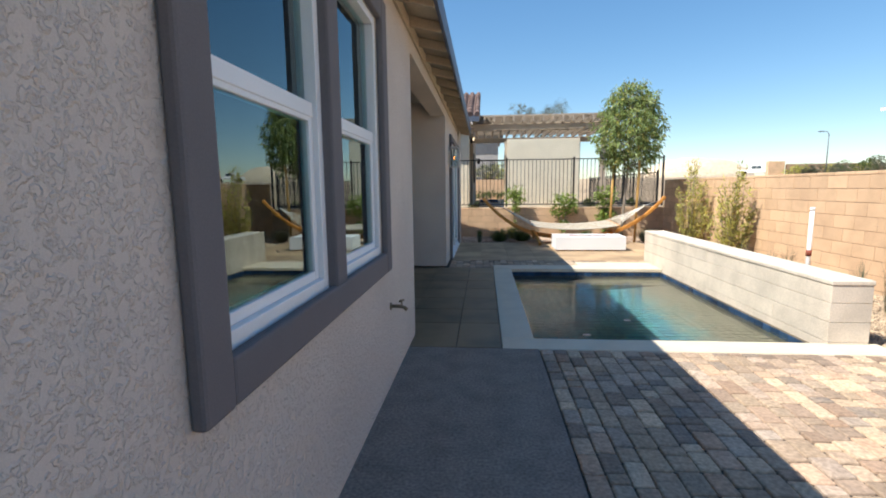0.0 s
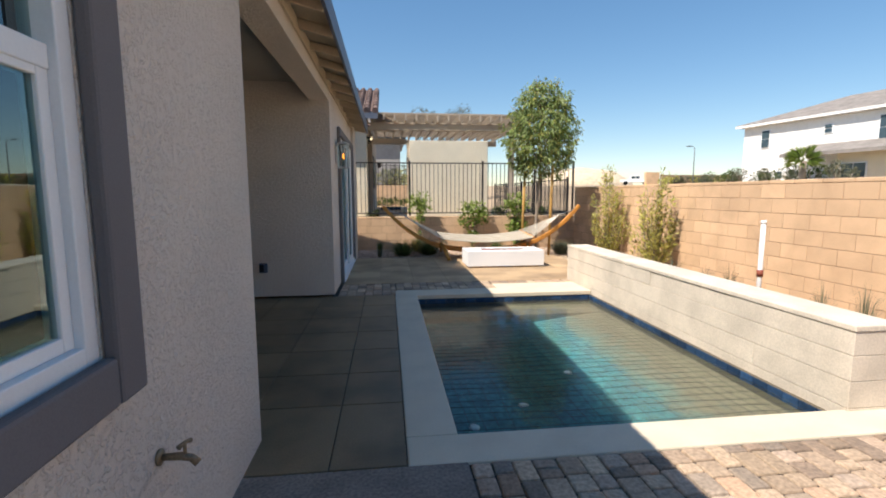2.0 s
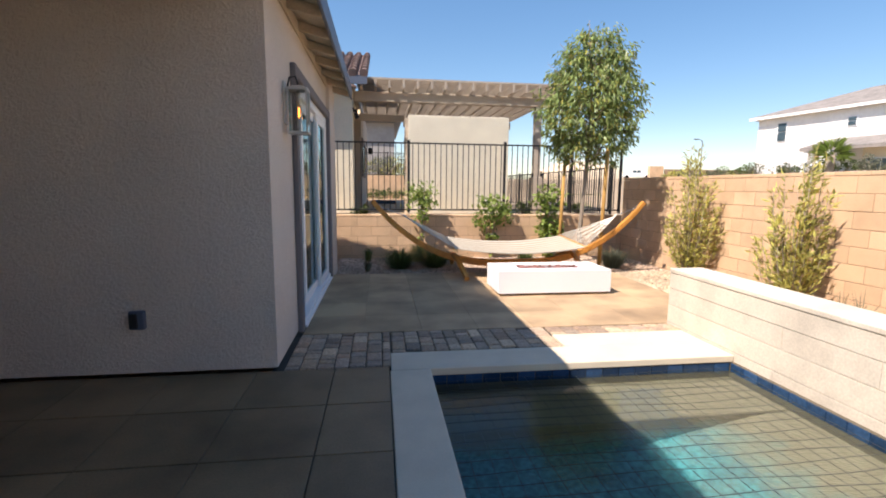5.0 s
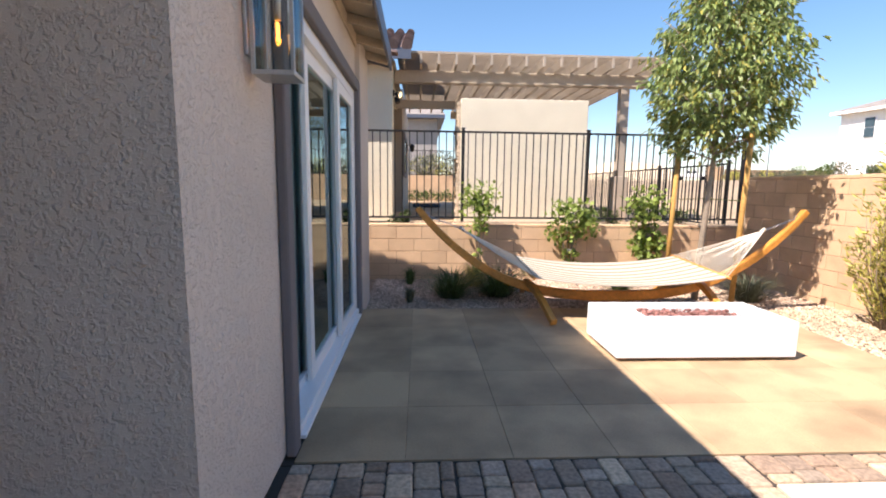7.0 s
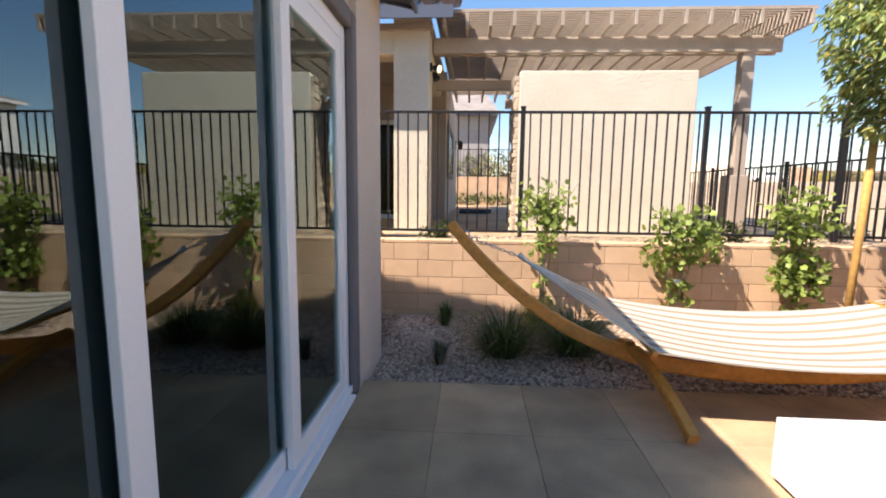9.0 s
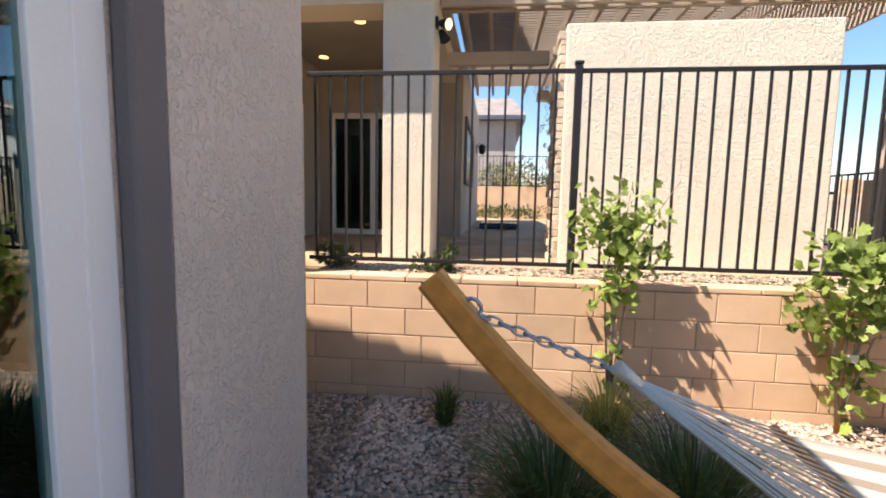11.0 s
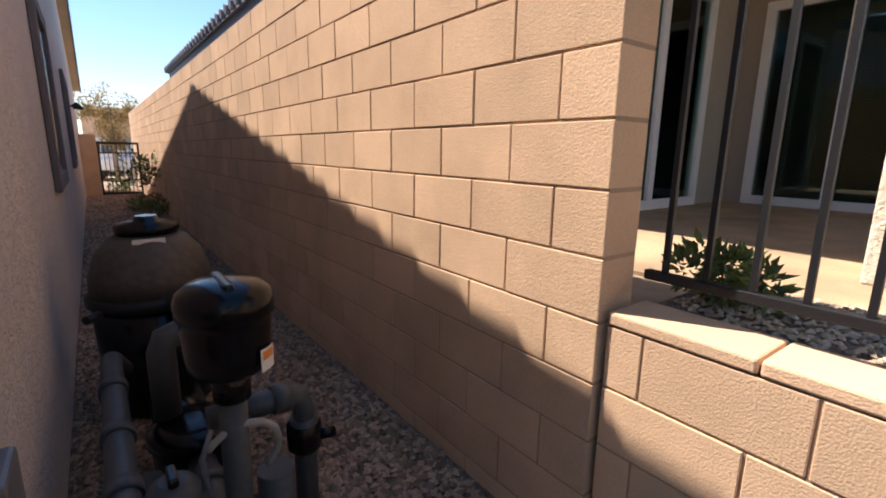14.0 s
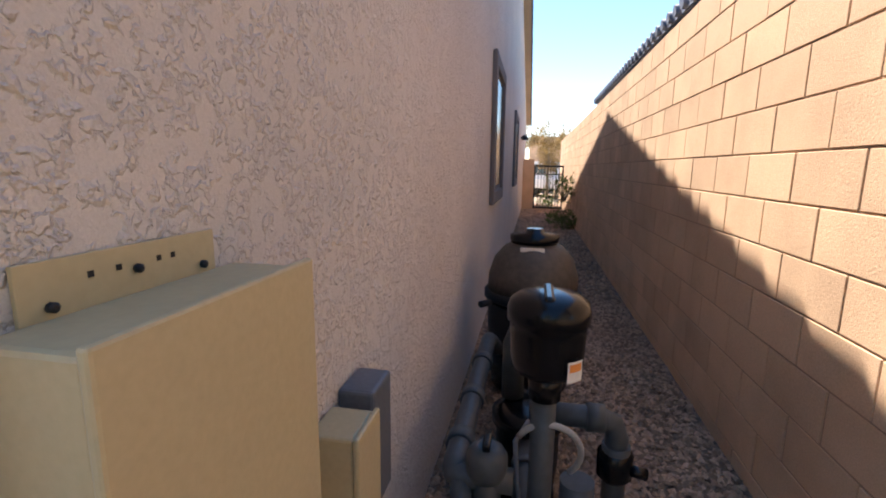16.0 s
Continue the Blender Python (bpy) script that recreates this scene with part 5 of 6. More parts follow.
for y0, y1, z0, z1 in ((47.0, 47.8, 6.2, 7.9), (40.9, 41.5, 7.0, 7.7), (35.9, 37.1, 5.9, 7.9), (34.0, 35.2, 5.9, 7.9), (46.5, 47.2, 2.9, 3.6), (45.2, 46, 2.9, 3.6), (43.8, 44.6, 2.9, 3.6)):
    w = part("window", boxes(((38.93, y0 - 0.1, z0 - 0.1), (39.0, y1 + 0.1, z1 + 0.1))), M_VINYL, wh)
    part("pane", boxes(((38.88, y0, z0), (38.94, y1, (z0 + z1) / 2 - 0.04)), ((38.88, y0, (z0 + z1) / 2 + 0.04), (38.94, y1, z1))), M_DARKGLASS, w)
pr = bmesh.new()
vs = [pr.verts.new(p) for p in ((35.0, 26, 4.7), (35.0, 42.6, 4.7), (39, 42.6, 5.7), (39, 26, 5.7), (35.0, 26, 5.0), (35.0, 42.6, 5.0), (39, 42.6, 6.0), (39, 26, 6.0))]
for q in ((0, 1, 2, 3), (7, 6, 5, 4), (0, 4, 5, 1), (1, 5, 6, 2), (2, 6, 7, 3), (3, 7, 4, 0)):
    pr.faces.new([vs[k] for k in q])
bmesh.ops.recalc_face_normals(pr, faces=pr.faces)
part("porch_roof", pr, M_ROOFGREY, wh)
part("porch_wall", boxes(((36.5, 26, 1.2), (36.7, 38.6, 4.9))), M_STUCCO_CREAM, wh)
sd = part("porch_door", boxes(((36.4, 36.2, 2.0), (36.5, 38.2, 4.0))), M_VINYL, wh)
part("pane", boxes(((36.35, 36.3, 2.1), (36.41, 37.15, 3.9)), ((36.35, 37.25, 2.1), (36.41, 38.1, 3.9))), M_DARKGLASS, sd)
part("porch_post", boxes(((35.1, 41.9, 1.2), (35.5, 42.3, 4.8))), M_WHITEWALL, wh)
wh.matrix_world = Matrix.Translation((39.3, 49.8, 0)) @ Matrix.Rotation(radians(9), 4, "Z") @ Matrix.Translation((-39, -50, 0)) @ Matrix.Translation(wh.location)
setting("wall_far", boxes(((30, 20, 0.8), (30.3, 49, 2.35))), mat("pale_block", (0.70, 0.64, 0.56), 0.9, vary=0.06, fine=2), "pale block garden wall of the white house", "wall")

trk = thing("pickup_truck", (47.5, 87, terrain(47.5, 87)), "white parked pickup truck on the rise", "truck")
def truck_body():
    bm = boxes(((-2.7, -0.95, 0.45), (2.7, 0.95, 1.0)), bevel=0.1)
    return bm
tm = Matrix.Translation((47.5, 87, terrain(47.5, 87))) @ Matrix.Rotation(radians(-25), 4, "Z")
def tpart(name, bm, m, label=""):
    bmesh.ops.transform(bm, matrix=tm, verts=bm.verts)
    return part(name, bm, m, trk, label)
tpart("body", truck_body(), M_WHITEWALL)
cab = boxes(((-1.1, -0.85, 1.0), (1.0, 0.85, 1.8)))
for v in cab.verts:
    if v.co.z > 1.4:
        v.co.x *= 0.75
        v.co.y *= 0.9
tpart("cab", cab, M_WHITEWALL)
tpart("side_window", boxes(((-0.75, -0.87, 1.2), (-0.05, -0.8, 1.65)), ((0.05, -0.87, 1.2), (0.65, -0.8, 1.65))), M_DARKGLASS)
for x in (-1.75, 1.75):
    for y in (-0.85, 0.85):
        tpart("wheel", tube([(x, y - 0.12, 0.38), (x, y + 0.12, 0.38)], 0.38, 16), M_BLACKPL)
M_MOUND = mat("dirt_mound", (0.66, 0.53, 0.38), 0.95, vary=0.08, fine=1.5, bump=0.4, dist=0.1)
md = bmesh.new()
bmesh.ops.create_icosphere(md, subdivisions=4, radius=1, matrix=Matrix.Translation((52, 122, 2.6)) @ Matrix.Diagonal((14, 8, 5.4, 1)))
for v in md.verts:
    v.co.z += 0.7 * noise.noise(v.co * 0.25)
tagged(part("dirt_mound", md, M_MOUND), "pale heap of graded dirt in the distance", "dirt mound")
street_truck = copy_thing(trk, pose(-25.5, 14.35, -0.14, 0, 0, 70))
tagged(street_truck, "white parked vehicle in the street beyond the side gate", "truck")
sl2 = thing("street_lamp", (42, 62, 2.0), "slim grey street lamp on the rise", "street lamp")
part("pole", tube([(42, 62, 1.6), (42, 62, 7.6)], [0.08, 0.05], 8), M_GREYBOX, sl2)
part("arm", tube([(42, 62, 7.5), (41.8, 62, 7.75), (41.3, 62, 7.8)], 0.035, 6), M_GREYBOX, sl2)
part("lamp_head", boxes(((40.8, 61.85, 7.73), (41.4, 62.15, 7.86)), bevel=0.03), M_GREYBOX, sl2)
setting("far_pier", boxes(((40.4, 71, 1.5), (42.6, 71.6, 4.7))), M_BLOCK, "tan block wall end far off", "wall")
setting("wall_far_2", boxes(((43, 71.2, 1.5), (62, 71.5, 4.3))), M_MORTAR, "brown block wall far off", "wall")

# ---- plants ----
def leaf_mesh(spots, length, width, fold=0.25, lobes=False):
    """spots: place, direction, up. One folded leaf for each."""
    verts, faces = [], []
    for p, d, u, s in spots:
        side = d.cross(u)
        if side.length < 1e-4:
            side = d.orthogonal()
        side.normalize()
        n = side.cross(d).normalized()
        L, W = length * s, width * s
        b = len(verts)
        if lobes:
            out = ((0, 0), (0.12, 0.35), (0.0, 0.75), (0.38, 0.62), (0.5, 1.0), (0.72, 0.55), (1.0, 0.0))
            verts.extend([p + d * (L * a) + side * (W * 0.5 * c) + n * (fold * W * c * 0.5) for a, c in out])
            verts.extend([p + d * (L * a) - side * (W * 0.5 * c) + n * (fold * W * c * 0.5) for a, c in out[1:-1]])
            verts.append(p + d * (L * 0.35))
            m = b + 12
            ring = [b + k for k in range(7)] + [b + 11, b + 10, b + 9, b + 8, b + 7]
            faces.extend([(ring[k], ring[(k + 1) % 12], m) for k in range(12)])
        else:
            verts.extend([p, p + d * (L * 0.45) + side * (W / 2) + n * (fold * W), p + d * L - n * (0.1 * L), p + d * (L * 0.45) - side * (W / 2) + n * (fold * W)])
            faces.extend([(b, b + 1, b + 2), (b, b + 2, b + 3)])
    me = bpy.data.meshes.new("leaves")
    me.from_pydata([tuple(v) for v in verts], [], faces)
    return me


def leaves(name, spots, length, width, material, parent, label="", lobes=False, fold=0.25):
    me = leaf_mesh(spots, length, width, fold, lobes)
    me.materials.append(material)
    ob = new(name, me)
    ob.parent = parent
    ob.matrix_parent_inverse = Matrix.Translation(-parent.location)
    tagged(ob, label, kind="stuff")
    return ob


def rnd():
    return Vector((random.gauss(0, 1), random.gauss(0, 1), random.gauss(0, 1))).normalized()


M_BARK = mat("pale_bark", (0.36, 0.29, 0.22), 0.9, vary=0.2, fine=50, bump=0.5)
M_LEAF = leafy("tree_leaf", (0.27, 0.34, 0.12), 0.45, 0.4)
M_LEAFY = leafy("tree_leaf_yellow", (0.36, 0.33, 0.08), 0.4)
M_VINE = leafy("vine_leaf", (0.25, 0.33, 0.075), 0.5)
M_SHRUB = leafy("shrub_leaf", (0.52, 0.49, 0.14), 0.45)
M_SHRUB2 = leafy("shrub_leaf_tan", (0.36, 0.25, 0.10), 0.35)
M_GRASS = leafy("grass_blade", (0.11, 0.15, 0.045), 0.45)
M_SAGE = leafy("sage", (0.16, 0.17, 0.11), 0.4)
random.seed(11)
TB = Vector((3.78, 13.2, -0.07))
tree = thing("young_tree", TB, "young staked tree with a dense oval green crown", "tree")
trunk = [TB, TB + Vector((0.03, 0, 0.7)), TB + Vector((0.08, 0, 1.5)), TB + Vector((0.12, 0, 2.2)), TB + Vector((0.14, 0.02, 3.2)), TB + Vector((0.18, 0, 4.1))]
part("trunk", tube(trunk, [0.045, 0.04, 0.034, 0.03, 0.02, 0.006], 10), M_BARK, tree)
CC, CR = TB + Vector((0.14, 0, 3.12)), (0.94, 0.94, 1.26)
def in_crown(p):
    q = p - CC
    t = q.z / CR[2]
    r = 1.0 * (1 - 0.25 * max(0, t)) * math.sqrt(max(0, 1 - t * t))
    ang = math.atan2(q.y, q.x)
    r *= 1 + 0.16 * noise.noise(Vector((math.cos(ang) * 1.6, math.sin(ang) * 1.6, t * 2.6)))
    return math.hypot(q.x / CR[0], q.y / CR[1]) / max(r, 0.01)


limbs = bmesh.new()
tips = []
for k in range(46):
    h = 1.85 + 2.0 * k / 46
    a = k * 2.4
    start = TB + Vector((0.1, 0, h))
    out = 0.9 * (1 - 0.45 * abs(h - 2.6) / 1.6) * random.uniform(0.75, 1.1)
    end = start + Vector((math.cos(a) * out, math.sin(a) * out, random.uniform(0.25, 0.65)))
    midp = start.lerp(end, 0.5) + Vector((0, 0, -0.06))
    add_tube(limbs, [start, midp, end], [0.014, 0.009, 0.003], 5)
    for j in range(7):
        t = random.uniform(0.25, 1.0)
        tips.append(start.lerp(end, t) + rnd() * 0.12)
part("branching", limbs, M_BARK, tree)
spots, spots2 = [], []
while len(tips) < 620:
    p = CC + Vector((random.uniform(-1, 1) * CR[0], random.uniform(-1, 1) * CR[1], random.uniform(-1, 1) * CR[2]))
    v = in_crown(p)
    if 0.45 < v < 1.0:
        tips.append(p)
for c in tips:
    if in_crown(c) > 1.12:
        continue
    for j in range(16):
        p = c + rnd() * random.uniform(0.02, 0.15)
        o = (p - CC)
        d = (Vector((o.x, o.y, 0)).normalized() * 0.6 + rnd() * 0.6 + Vector((0, 0, -0.65))).normalized()
        (spots2 if random.random() < 0.16 else spots).append((p, d, (rnd() * 0.5 + Vector((0, 0, 1))).normalized(), random.uniform(0.7, 1.25)))
leaves("crown", spots, 0.105, 0.04, M_LEAF, tree, "glossy green leaves")
leaves("crown_yellowing", spots2, 0.105, 0.04, M_LEAFY, tree, "yellowing green leaves")
M_STAKE = mat("lodgepole", (0.50, 0.28, 0.08), 0.75, vary=0.15, fine=30, bump=0.2)
for bx, by, tx_, ty_, tz in ((3.56, 13.58, 3.62, 13.58, 2.05), (4.02, 12.80, 4.06, 12.76, 2.15)):
    st = thing("tree_stake", (bx, by, -0.07), "round tan wooden tree stake with a tie", "stake")
    part("pole", tube([(bx, by, -0.07), (tx_, ty_, tz)], 0.032, 10), M_STAKE, st)
    part("tie", tube([(tx_, ty_, 1.3), (TB.x + 0.07, TB.y, 1.32)], 0.006, 6), M_GRASS, st, "green rubber tree tie")


def feather_shrub(x, y, h, r, seed):
    random.seed(seed)
    base = Vector((x, y, -0.05))
    s = thing("feathery_shrub", base, "tall upright shrub with fine olive and tan foliage", "shrub", "shrubs along the block wall")
    a1, a2 = [], []
    for k in range(32):
        a = random.uniform(0, 6.28)
        top = h * random.uniform(0.35, 1.0)
        out = r * random.uniform(0.3, 1.0) * (1.15 - 0.85 * top / h)
        e = base + Vector((math.cos(a) * out, math.sin(a) * out, top))
        m = base.lerp(e, 0.5) + Vector((math.cos(a), math.sin(a), 0)) * out * 0.25
        part("stem", tube([base + Vector((random.uniform(-0.05, 0.05), random.uniform(-0.05, 0.05), 0)), m, e], [0.008, 0.005, 0.002], 4), M_BARK, s)
        for j in range(78):
            t = random.uniform(0.10, 1.0)
            p = (base.lerp(m, t * 2) if t < 0.5 else m.lerp(e, t * 2 - 1)) + rnd() * random.uniform(0, 0.085)
            d = (rnd() * 0.7 + Vector((math.cos(a) * 0.5, math.sin(a) * 0.5, 0.7))).normalized()
            (a2 if random.random() < 0.16 else a1).append((p, d, rnd(), random.uniform(0.6, 1.3)))
    leaves("foliage", a1, 0.095, 0.024, M_SHRUB, s, "fine olive foliage")
    leaves("dry_foliage", a2, 0.07, 0.022, M_SHRUB2, s, "dry tan foliage")
    part("stake", tube([base + Vector((0.06, 0.05, 0)), base + Vector((0.06, 0.05, 1.2))], 0.015, 6), M_STAKE, s)


feather_shrub(5.02, 11.75, 2.2, 0.60, 3)
feather_shrub(4.93, 9.75, 1.95, 0.58, 4)


def vine(x, y, zc, hgt, wid, seed, low=0.1, n=60):
    random.seed(seed)
    base = Vector((x, y, -0.07))
    v = thing("grape_vine", base, "leafy green grapevine trained on a stake against the block wall", "vine", "vines on the low wall")
    part("stake", tube([base, Vector((x + 0.02, y + 0.03, zc + hgt * 0.3))], 0.014, 6), M_STAKE, v)
    st = bmesh.new()
    cs = []
    for k in range(7):
        a = random.uniform(-1, 1)
        e = Vector((x + a * wid, y + random.uniform(-0.12, 0.06), zc + random.uniform(-0.3, 1) * hgt))
        m = Vector((x + a * wid * 0.3, y - 0.02, (zc + e.z) / 2 - 0.15))
        add_tube(st, [base + Vector((0, 0, 0.05)), m, e], [0.009, 0.006, 0.002], 5)
        for j in range(n // 7):
            if random.random() < 0.9:
                d = rnd() * random.random() ** 0.4
                cs.append(Vector((x + d.x * wid * 0.85, y - 0.06 + d.y * 0.13, zc + 0.28 * hgt + d.z * hgt * 0.72)))
            else:
                cs.append(base.lerp(m, random.uniform(low, 1)))
    part("cane", st, M_BARK, v)
    sp = []
    for c in cs:
        for j in range(6):
            p = c + rnd() * random.uniform(0.02, 0.15)
            d = (rnd() * 1.1 + Vector((0, -0.5, -0.35))).normalized()
            sp.append((p, d, (Vector((0, -0.6, 0.8)) + rnd() * 0.9).normalized(), random.uniform(0.6, 1.3)))
    leaves("vine_leaves", sp, 0.07, 0.075, M_VINE, v, "bright green lobed vine leaves", lobes=True, fold=0.15)
    part("plant_tag", boxes(((x - 0.02, y - 0.05, 0.42), (x + 0.05, y - 0.045, 0.47))), M_LABEL, v, "white nursery tag")


vine(0.95, 14.48, 1.02, 0.62, 0.40, 21, n=66)
vine(2.40, 14.48, 0.80, 0.52, 0.54, 22, n=98)
vine(3.62, 14.46, 1.02, 0.46, 0.36, 23, n=66)
vine(3.68, 14.46, 0.46, 0.34, 0.34, 24, n=80)


def grass_clump(x, y, z, h, r, n, seed, material, name="ornamental_grass", label="clump of fine green ornamental grass in the gravel", w=0.009):
    random.seed(seed)
    base = Vector((x, y, z))
    verts, faces = [], []
    for k in range(n):
        a, s = random.uniform(0, 6.28), random.random() ** 0.6
        d = Vector((math.cos(a), math.sin(a), 0))
        b = base + d * r * 0.25 * random.random()
        hh = h * random.uniform(0.3, 1.05)
        side = Vector((-d.y, d.x, 0)) * w / 2
        p1 = b + d * r * s * 0.4 + Vector((0, 0, hh * 0.65))
        p2 = b + d * r * s * random.uniform(0.7, 1.25) + Vector((0, 0, hh * (1.0 - 0.25 * s)))
        i = len(verts)
        verts += [b - side, b + side, p1 + side * 0.8, p1 - side * 0.8, p2]
        faces += [(i, i + 1, i + 2, i + 3), (i + 3, i + 2, i + 4)]
    me = bpy.data.meshes.new("blades")
    me.from_pydata([tuple(v - base) for v in verts], [], faces)
    me.materials.append(material)
    ob = tagged(new(name, me), label, "grass", "plants in the gravel")
    ob.location = base
    return ob


grass_clump(0.45, 13.35, -0.07, 0.46, 0.62, 560, 31, M_GRASS)
grass_clump(1.10, 13.45, -0.07, 0.46, 0.66, 620, 32, M_GRASS)
grass_clump(0.85, 14.1, -0.07, 0.45, 0.35, 420, 33, M_SHRUB)
grass_clump(4.45, 13.1, -0.07, 0.46, 0.5, 600, 34, M_SAGE, label="clump of grey-green ornamental grass in the gravel")
grass_clump(2.9, 13.6, -0.07, 0.35, 0.35, 400, 35, M_GRASS)
grass_clump(-0.12, 13.05, -0.07, 0.26, 0.12, 130, 36, M_SAGE, "small_plant", "small upright grey-green plant in the gravel", 0.016)
grass_clump(-0.14, 14.2, -0.07, 0.32, 0.16, 170, 37, M_GRASS, "small_plant", "small upright green plant in the gravel", 0.014)
random.seed(40)
for k, (x, y, h) in enumerate(((4.55, 8.6, 0.62), (4.7, 8.0, 0.55), (4.6, 7.4, 0.68), (4.75, 6.2, 0.62), (4.7, 5.7, 0.72), (4.65, 5.2, 0.60), (4.9, 9.1, 0.5), (4.8, 4.6, 0.45))):
    grass_clump(x, y, -0.05, h, 0.20, 60, 50 + k, M_SAGE, "reed_plant", "sparse upright reed-like desert plant in gravel", 0.008)


def low_bush(x, y, z, r, seed, material, name="low_bush", label="small leafy bush behind the fence", n=520, size=0.05):
    random.seed(seed)
    b = thing(name, (x, y, z), label, "bush")
    sp = []
    lumps = [(Vector((x, y, z)) + Vector((random.gauss(0, 0.5) * r, random.gauss(0, 0.5) * r, random.uniform(0.2, 1.1) * r)), r * random.uniform(0.25, 0.5)) for _ in range(9)]
    for k in range(n):
        c, q = random.choice(lumps)
        d = rnd()
        sp.append((c + d * q * random.uniform(0.5, 1), (d + Vector((0, 0, 0.3))).normalized(), rnd(), random.uniform(0.6, 1.3)))
    leaves("leaves", sp, size, size * 0.45, material, b)
    st = bmesh.new()
    for c, q in lumps:
        add_tube(st, [(x, y, z - 0.02), c], [0.01 * r / 0.2, 0.003 * r / 0.2], 4)
    part("stem_cluster", st, M_BARK, b)


low_bush(-1.12, 15.0, 0.82, 0.16, 61, M_GRASS)
low_bush(-0.30, 14.95, 0.82, 0.14, 62, M_GRASS)
low_bush(3.3, 15.1, 0.82, 0.18, 63, M_GRASS)
low_bush(4.6, 15.2, 0.82, 0.2, 64, M_GRASS)
for k in range(5):
    low_bush(-0.6 + 0.5 * k, 28.6, 0.8, 0.3, 70 + k, M_GRASS, label="low green bush along the far block wall", n=120, size=0.14)
for k in range(6):
    low_bush(0.2 + 0.9 * k, 30.5 + (k % 2), 1.6, 1.0, 80 + k, M_SHRUB if k % 2 else M_SAGE, name="desert_shrub", label="dry desert shrub beyond the far fence", n=900, size=0.13)
for k in range(18):
    low_bush(43.5 + 1.5 * k, 70.2 + 0.5 * (k % 3), terrain(50, 70) - 0.1, 1.05, 90 + k, M_SAGE if k % 3 else M_SHRUB, name="desert_shrub", label="dusty desert shrub along the far wall", n=420, size=0.26)
for k in range(7):
    low_bush(33.5, 33 + 2.4 * k, terrain(33.5, 38), 1.1, 120 + k, M_GRASS if k % 2 else M_SAGE, name="garden_shrub", label="green shrub before the white house", n=600, size=0.2)
for k, (x, y) in enumerate(((-18.2, 14.1), (-12.5, 14.25), (-11.5, 14.3))):
    low_bush(x, y, GZ, 0.28, 140 + k, M_GRASS, name="side_yard_bush", label="dark green climbing bush by the side-yard wall", n=350, size=0.08)
low_bush(-12.9, 14.35, 0.5, 0.5, 150, M_GRASS, name="side_yard_bush", label="dark green climbing bush by the side-yard wall", n=500, size=0.09)


def far_tree(x, y, z, h, r, seed, material, label, n=6000, size=0.12):
    random.seed(seed)
    t = thing("distant_tree", (x, y, z), label, "tree")
    b = Vector((x, y, z))
    part("trunk", tube([b, b + Vector((0.1, 0, h * 0.5)), b + Vector((0, 0, h * 0.85))], [0.09, 0.06, 0.02], 8), M_BARK, t)
    sp = []
    lumps = [(b + Vector((random.gauss(0, 0.45) * r, random.gauss(0, 0.45) * r, h * random.uniform(0.35, 1.0))), r * random.uniform(0.2, 0.42)) for _ in range(26)]
    for k in range(n):
        c, q = random.choice(lumps)
        sp.append((c + rnd() * q * random.random() ** 0.4, rnd(), rnd(), random.uniform(0.6, 1.3)))
    leaves("crown", sp, size, size * 0.3, material, t)


far_tree(4.4, 33, 1.2, 5.6, 1.7, 161, M_SAGE, "airy pale green desert tree beyond the far fence")
far_tree(3.3, 40, 1.2, 7.0, 0.55, 162, M_SAGE, "airy pale green tree top beyond the pergola", n=1400)
far_tree(-24, 14.2, 0, 3.4, 1.3, 163, M_SHRUB2, "dry tan tree beyond the side gate")
setting("wall_street_house", boxes(((-34, 13.2, 0), (-30, 19, 3.2))), M_BLOCK, "tan house across the street beyond the gate", "wall")
palm = thing("palm_tree", (32.2, 34.8, 1.9), "short green fan palm before the white house", "palm")
part("trunk", tube([(32.2, 34.8, 1.8), (32.2, 34.8, 3.9)], [0.28, 0.22], 10), M_BARK, palm)
sp = []
random.seed(170)
for k in range(90):
    a, e = random.uniform(0, 6.28), random.uniform(-0.3, 1.2)
    d = Vector((math.cos(a) * math.cos(e), math.sin(a) * math.cos(e), math.sin(e)))
    for j in range(5):
        sp.append((Vector((32.2, 34.8, 3.9)) + d * 0.5, (d + rnd() * 0.25).normalized(), Vector((0, 0, 1)), random.uniform(0.7, 1.2)))
leaves("fronds", sp, 0.85, 0.10, M_VINE, palm, "green palm fronds", fold=0.4)

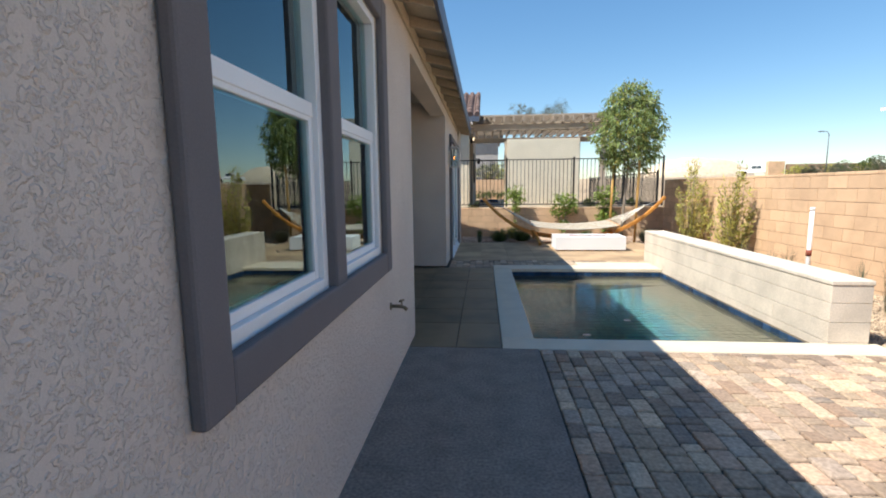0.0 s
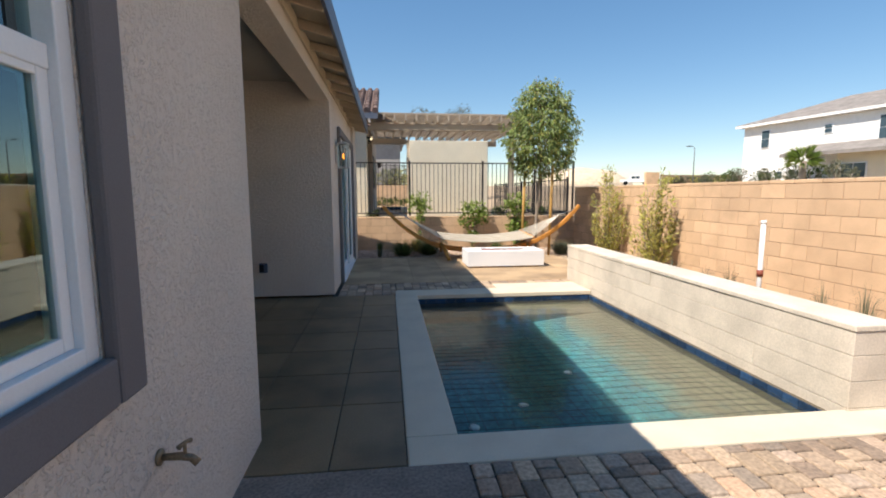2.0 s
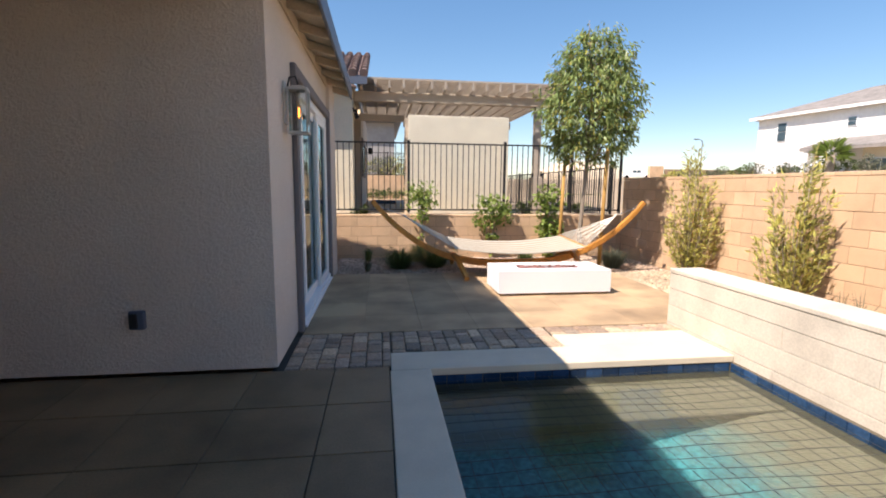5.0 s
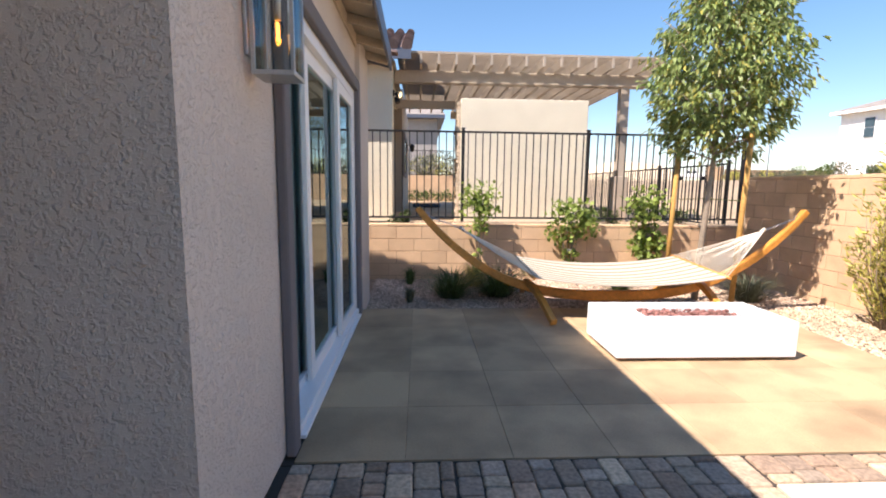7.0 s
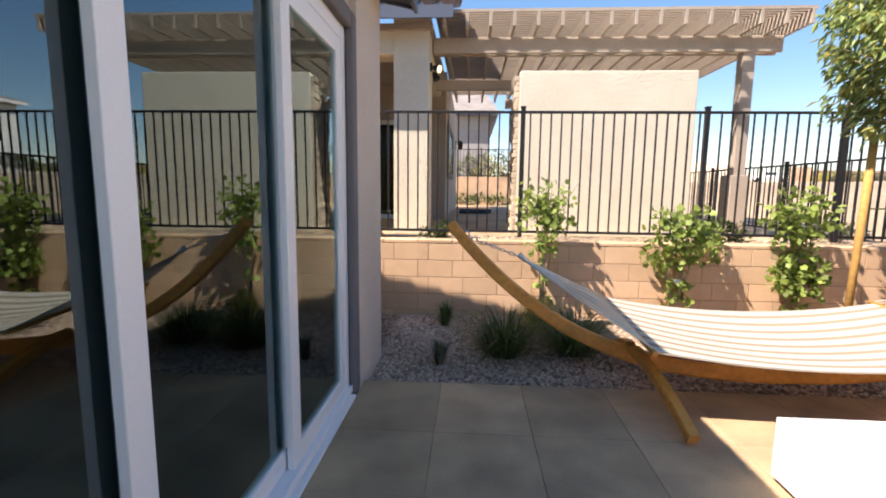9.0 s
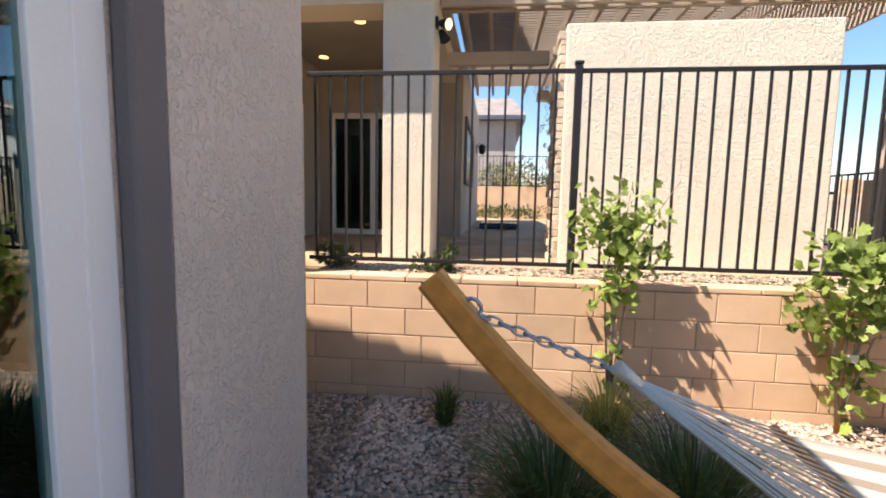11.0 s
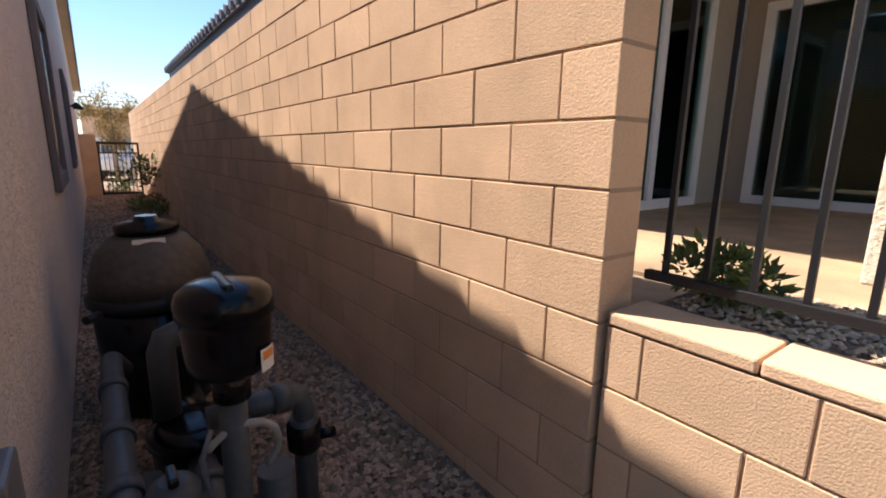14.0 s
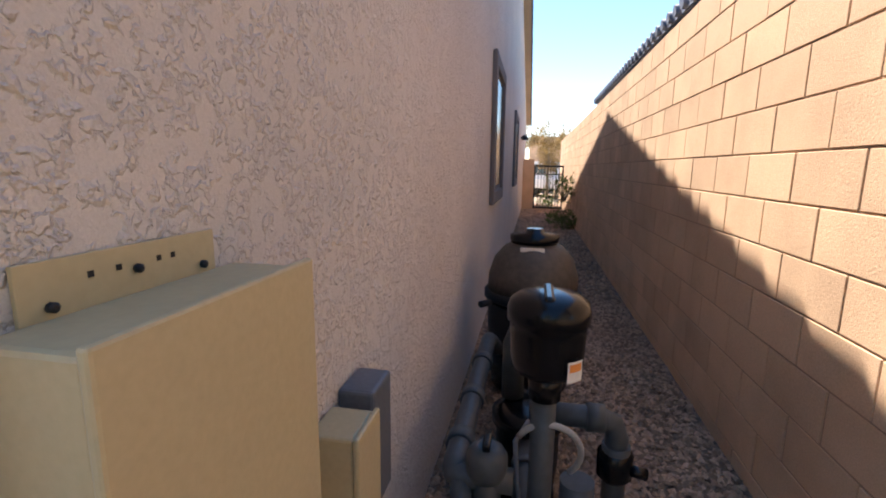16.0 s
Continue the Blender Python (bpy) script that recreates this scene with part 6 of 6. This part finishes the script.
# ---- gravel stones ----
OCT = np.array([(1, 0, 0), (-1, 0, 0), (0, 1, 0), (0, -1, 0), (0, 0, 1), (0, 0, -1)], float)
OCF = np.array([(0, 2, 4), (2, 1, 4), (1, 3, 4), (3, 0, 4), (2, 0, 5), (1, 2, 5), (3, 1, 5), (0, 3, 5)])
def pebbles(name, x0, x1, y0, y1, z, n, smin, smax, label, material=M_GRAVEL):
    rng = np.random.default_rng(int(abs(x0 * 100) + n))
    c = np.stack([rng.uniform(x0, x1, n), rng.uniform(y0, y1, n), z + rng.uniform(-0.004, 0.010, n)], 1)
    s = rng.uniform(smin, smax, (n, 1)) * np.stack([rng.uniform(0.8, 1.4, n), rng.uniform(0.7, 1.1, n), rng.uniform(0.5, 0.8, n)], 1)
    a = rng.uniform(0, 6.283, n)
    v = OCT[None] * s[:, None] * rng.uniform(0.75, 1.25, (n, 6, 1))
    x = v[..., 0] * np.cos(a)[:, None] - v[..., 1] * np.sin(a)[:, None]
    y = v[..., 0] * np.sin(a)[:, None] + v[..., 1] * np.cos(a)[:, None]
    zz2 = v[..., 2] + 0.35 * x * rng.uniform(-1, 1, (n, 1))
    v = np.stack([x, y, zz2], 2) + c[:, None]
    f = (OCF[None] + 6 * np.arange(n)[:, None, None]).reshape(-1, 3)
    me = bpy.data.meshes.new(name)
    me.from_pydata(v.reshape(-1, 3).tolist(), [], f.tolist())
    me.materials.append(material)
    tagged(new(name, me), label, "gravel", kind="stuff")


pebbles("gravel_stones", -0.69, 2.3, 12.55, 14.58, -0.066, 13000, 0.013, 0.023, "loose tan and grey crushed stone")
pebbles("gravel_stones", 2.3, 5.36, 12.55, 14.58, -0.066, 7000, 0.013, 0.022, "loose tan and grey crushed stone")
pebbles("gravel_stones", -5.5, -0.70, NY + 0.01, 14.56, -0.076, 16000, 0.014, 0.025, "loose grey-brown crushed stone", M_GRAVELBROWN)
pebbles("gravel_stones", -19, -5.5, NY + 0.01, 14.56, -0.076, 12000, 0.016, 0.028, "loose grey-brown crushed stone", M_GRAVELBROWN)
pebbles("gravel_stones", 3.68, 5.36, 4.2, 9.42, -0.042, 17000, 0.009, 0.018, "loose pale tan crushed stone", M_GRAVELTAN)
pebbles("gravel_stones", 4.06, 5.36, 9.43, 12.55, -0.046, 11000, 0.010, 0.019, "loose pale tan crushed stone", M_GRAVELTAN)
pebbles("gravel_stones", -1.25, 5.3, 14.86, 15.34, NZ + 0.042, 9000, 0.008, 0.016, "loose tan crushed stone behind the fence", M_GRAVELTAN)

# ---- slabs and pavers, piece by piece ----
random.seed(200)
def pieces(name, rects, z, depth, parent, material, limit=300, bevel=0.006, wobble=0.0):
    cache, rest, k = {}, bmesh.new(), 0
    for x0, x1, y0, y1 in rects:
        w, h = round(x1 - x0, 2), round(y1 - y0, 2)
        dz, tilt = random.uniform(-wobble, wobble), random.uniform(-1, 1) * wobble * 150
        if k < limit:
            if (w, h) not in cache:
                cache[(w, h)] = mesh_of(boxes(((-w / 2, -h / 2, -depth), (w / 2, h / 2, 0)), bevel=bevel), name, material)
            piece(name, cache[(w, h)], parent, pose((x0 + x1) / 2, (y0 + y1) / 2, z + dz, tilt, random.uniform(-1, 1) * wobble * 150, random.uniform(-1, 1) * wobble * 480))
        else:
            add_box(rest, (x0, y0, z - depth + dz), (x1, y1, z + dz), bevel=0)
        k += 1
    if rest.verts:
        tagged(part(name + "s", rest, material, parent), kind="stuff")
    else:
        rest.free()


def grid(x_lines, y_lines, gap):
    return [(a + gap / 2, b - gap / 2, c + gap / 2, d - gap / 2) for a, b in zip(x_lines, x_lines[1:]) for c, d in zip(y_lines, y_lines[1:])]


patio = thing("patio_slabs", (0, 9.5, 0), "square tan concrete patio slabs with dark joints", "pavement", kind="structure")
xs = [-0.65, -0.07] + [-0.07 + 0.582 * k for k in range(1, 7)] + [4.05]
ys = [9.44, 10.045, 10.635, 11.225, 11.815, 12.53]
pieces("slab", grid(xs, ys, 0.005), 0.0, 0.05, patio, M_SLAB, bevel=0.003)
patio2 = thing("patio_slabs_covered", (-1, 5, 0), "dark tan concrete slabs under the covered patio", "pavement", kind="structure")
pieces("slab", grid([-3.99, -3.21, -2.62, -2.03, -1.44, -0.85, -0.26, 0.165], [4.18, 4.97, 5.56, 6.15, 6.74, 7.33, 7.92, 8.54], 0.005), 0.0, 0.05, patio2, M_SLABDARK, bevel=0.003)


def cobbles(x0, x1, y0, y1, w):
    out = []
    x = x0
    while x < x1 - 0.04:
        e = min(x + w * random.choice((0.92, 1.0, 1.08)), x1)
        if x1 - e < 0.05:
            e = x1
        y = y0 - random.uniform(0, 0.1)
        while y < y1 - 0.03:
            f = min(y + random.choice((0.09, 0.12, 0.15, 0.19, 0.22)), y1)
            if y1 - f < 0.05:
                f = y1
            out.append((x + 0.0045, e - 0.0045, max(y, y0) + 0.0045, f - 0.0045))
            y = f
        x = e
    return [r for r in out if r[3] - r[2] > 0.03]


strip = thing("paver_strip", (0.5, 9, 0), "band of tumbled brown and grey concrete pavers", "pavers", kind="structure")
pieces("paver", cobbles(-0.66, 0.185, 8.56, 9.43, 0.125) + cobbles(0.195, 1.755, 8.86, 9.43, 0.125) + cobbles(1.775, 4.04, 9.19, 9.43, 0.16), 0.002, 0.04, strip, M_COBBLE, bevel=0.013, wobble=0.004)
court = thing("paver_court", (1.5, 3, 0), "tumbled brown and grey concrete pavers in front of the pool", "pavers", kind="structure")
rects = cobbles(0.51, 5.2, -0.2, 4.16, 0.125)
rects.sort(key=lambda r: abs(r[0] - 1.3) + 1.2 * abs(r[2] - 3.6))
pieces("paver", rects, 0.002, 0.04, court, M_COBBLE, bevel=0.013, wobble=0.004)
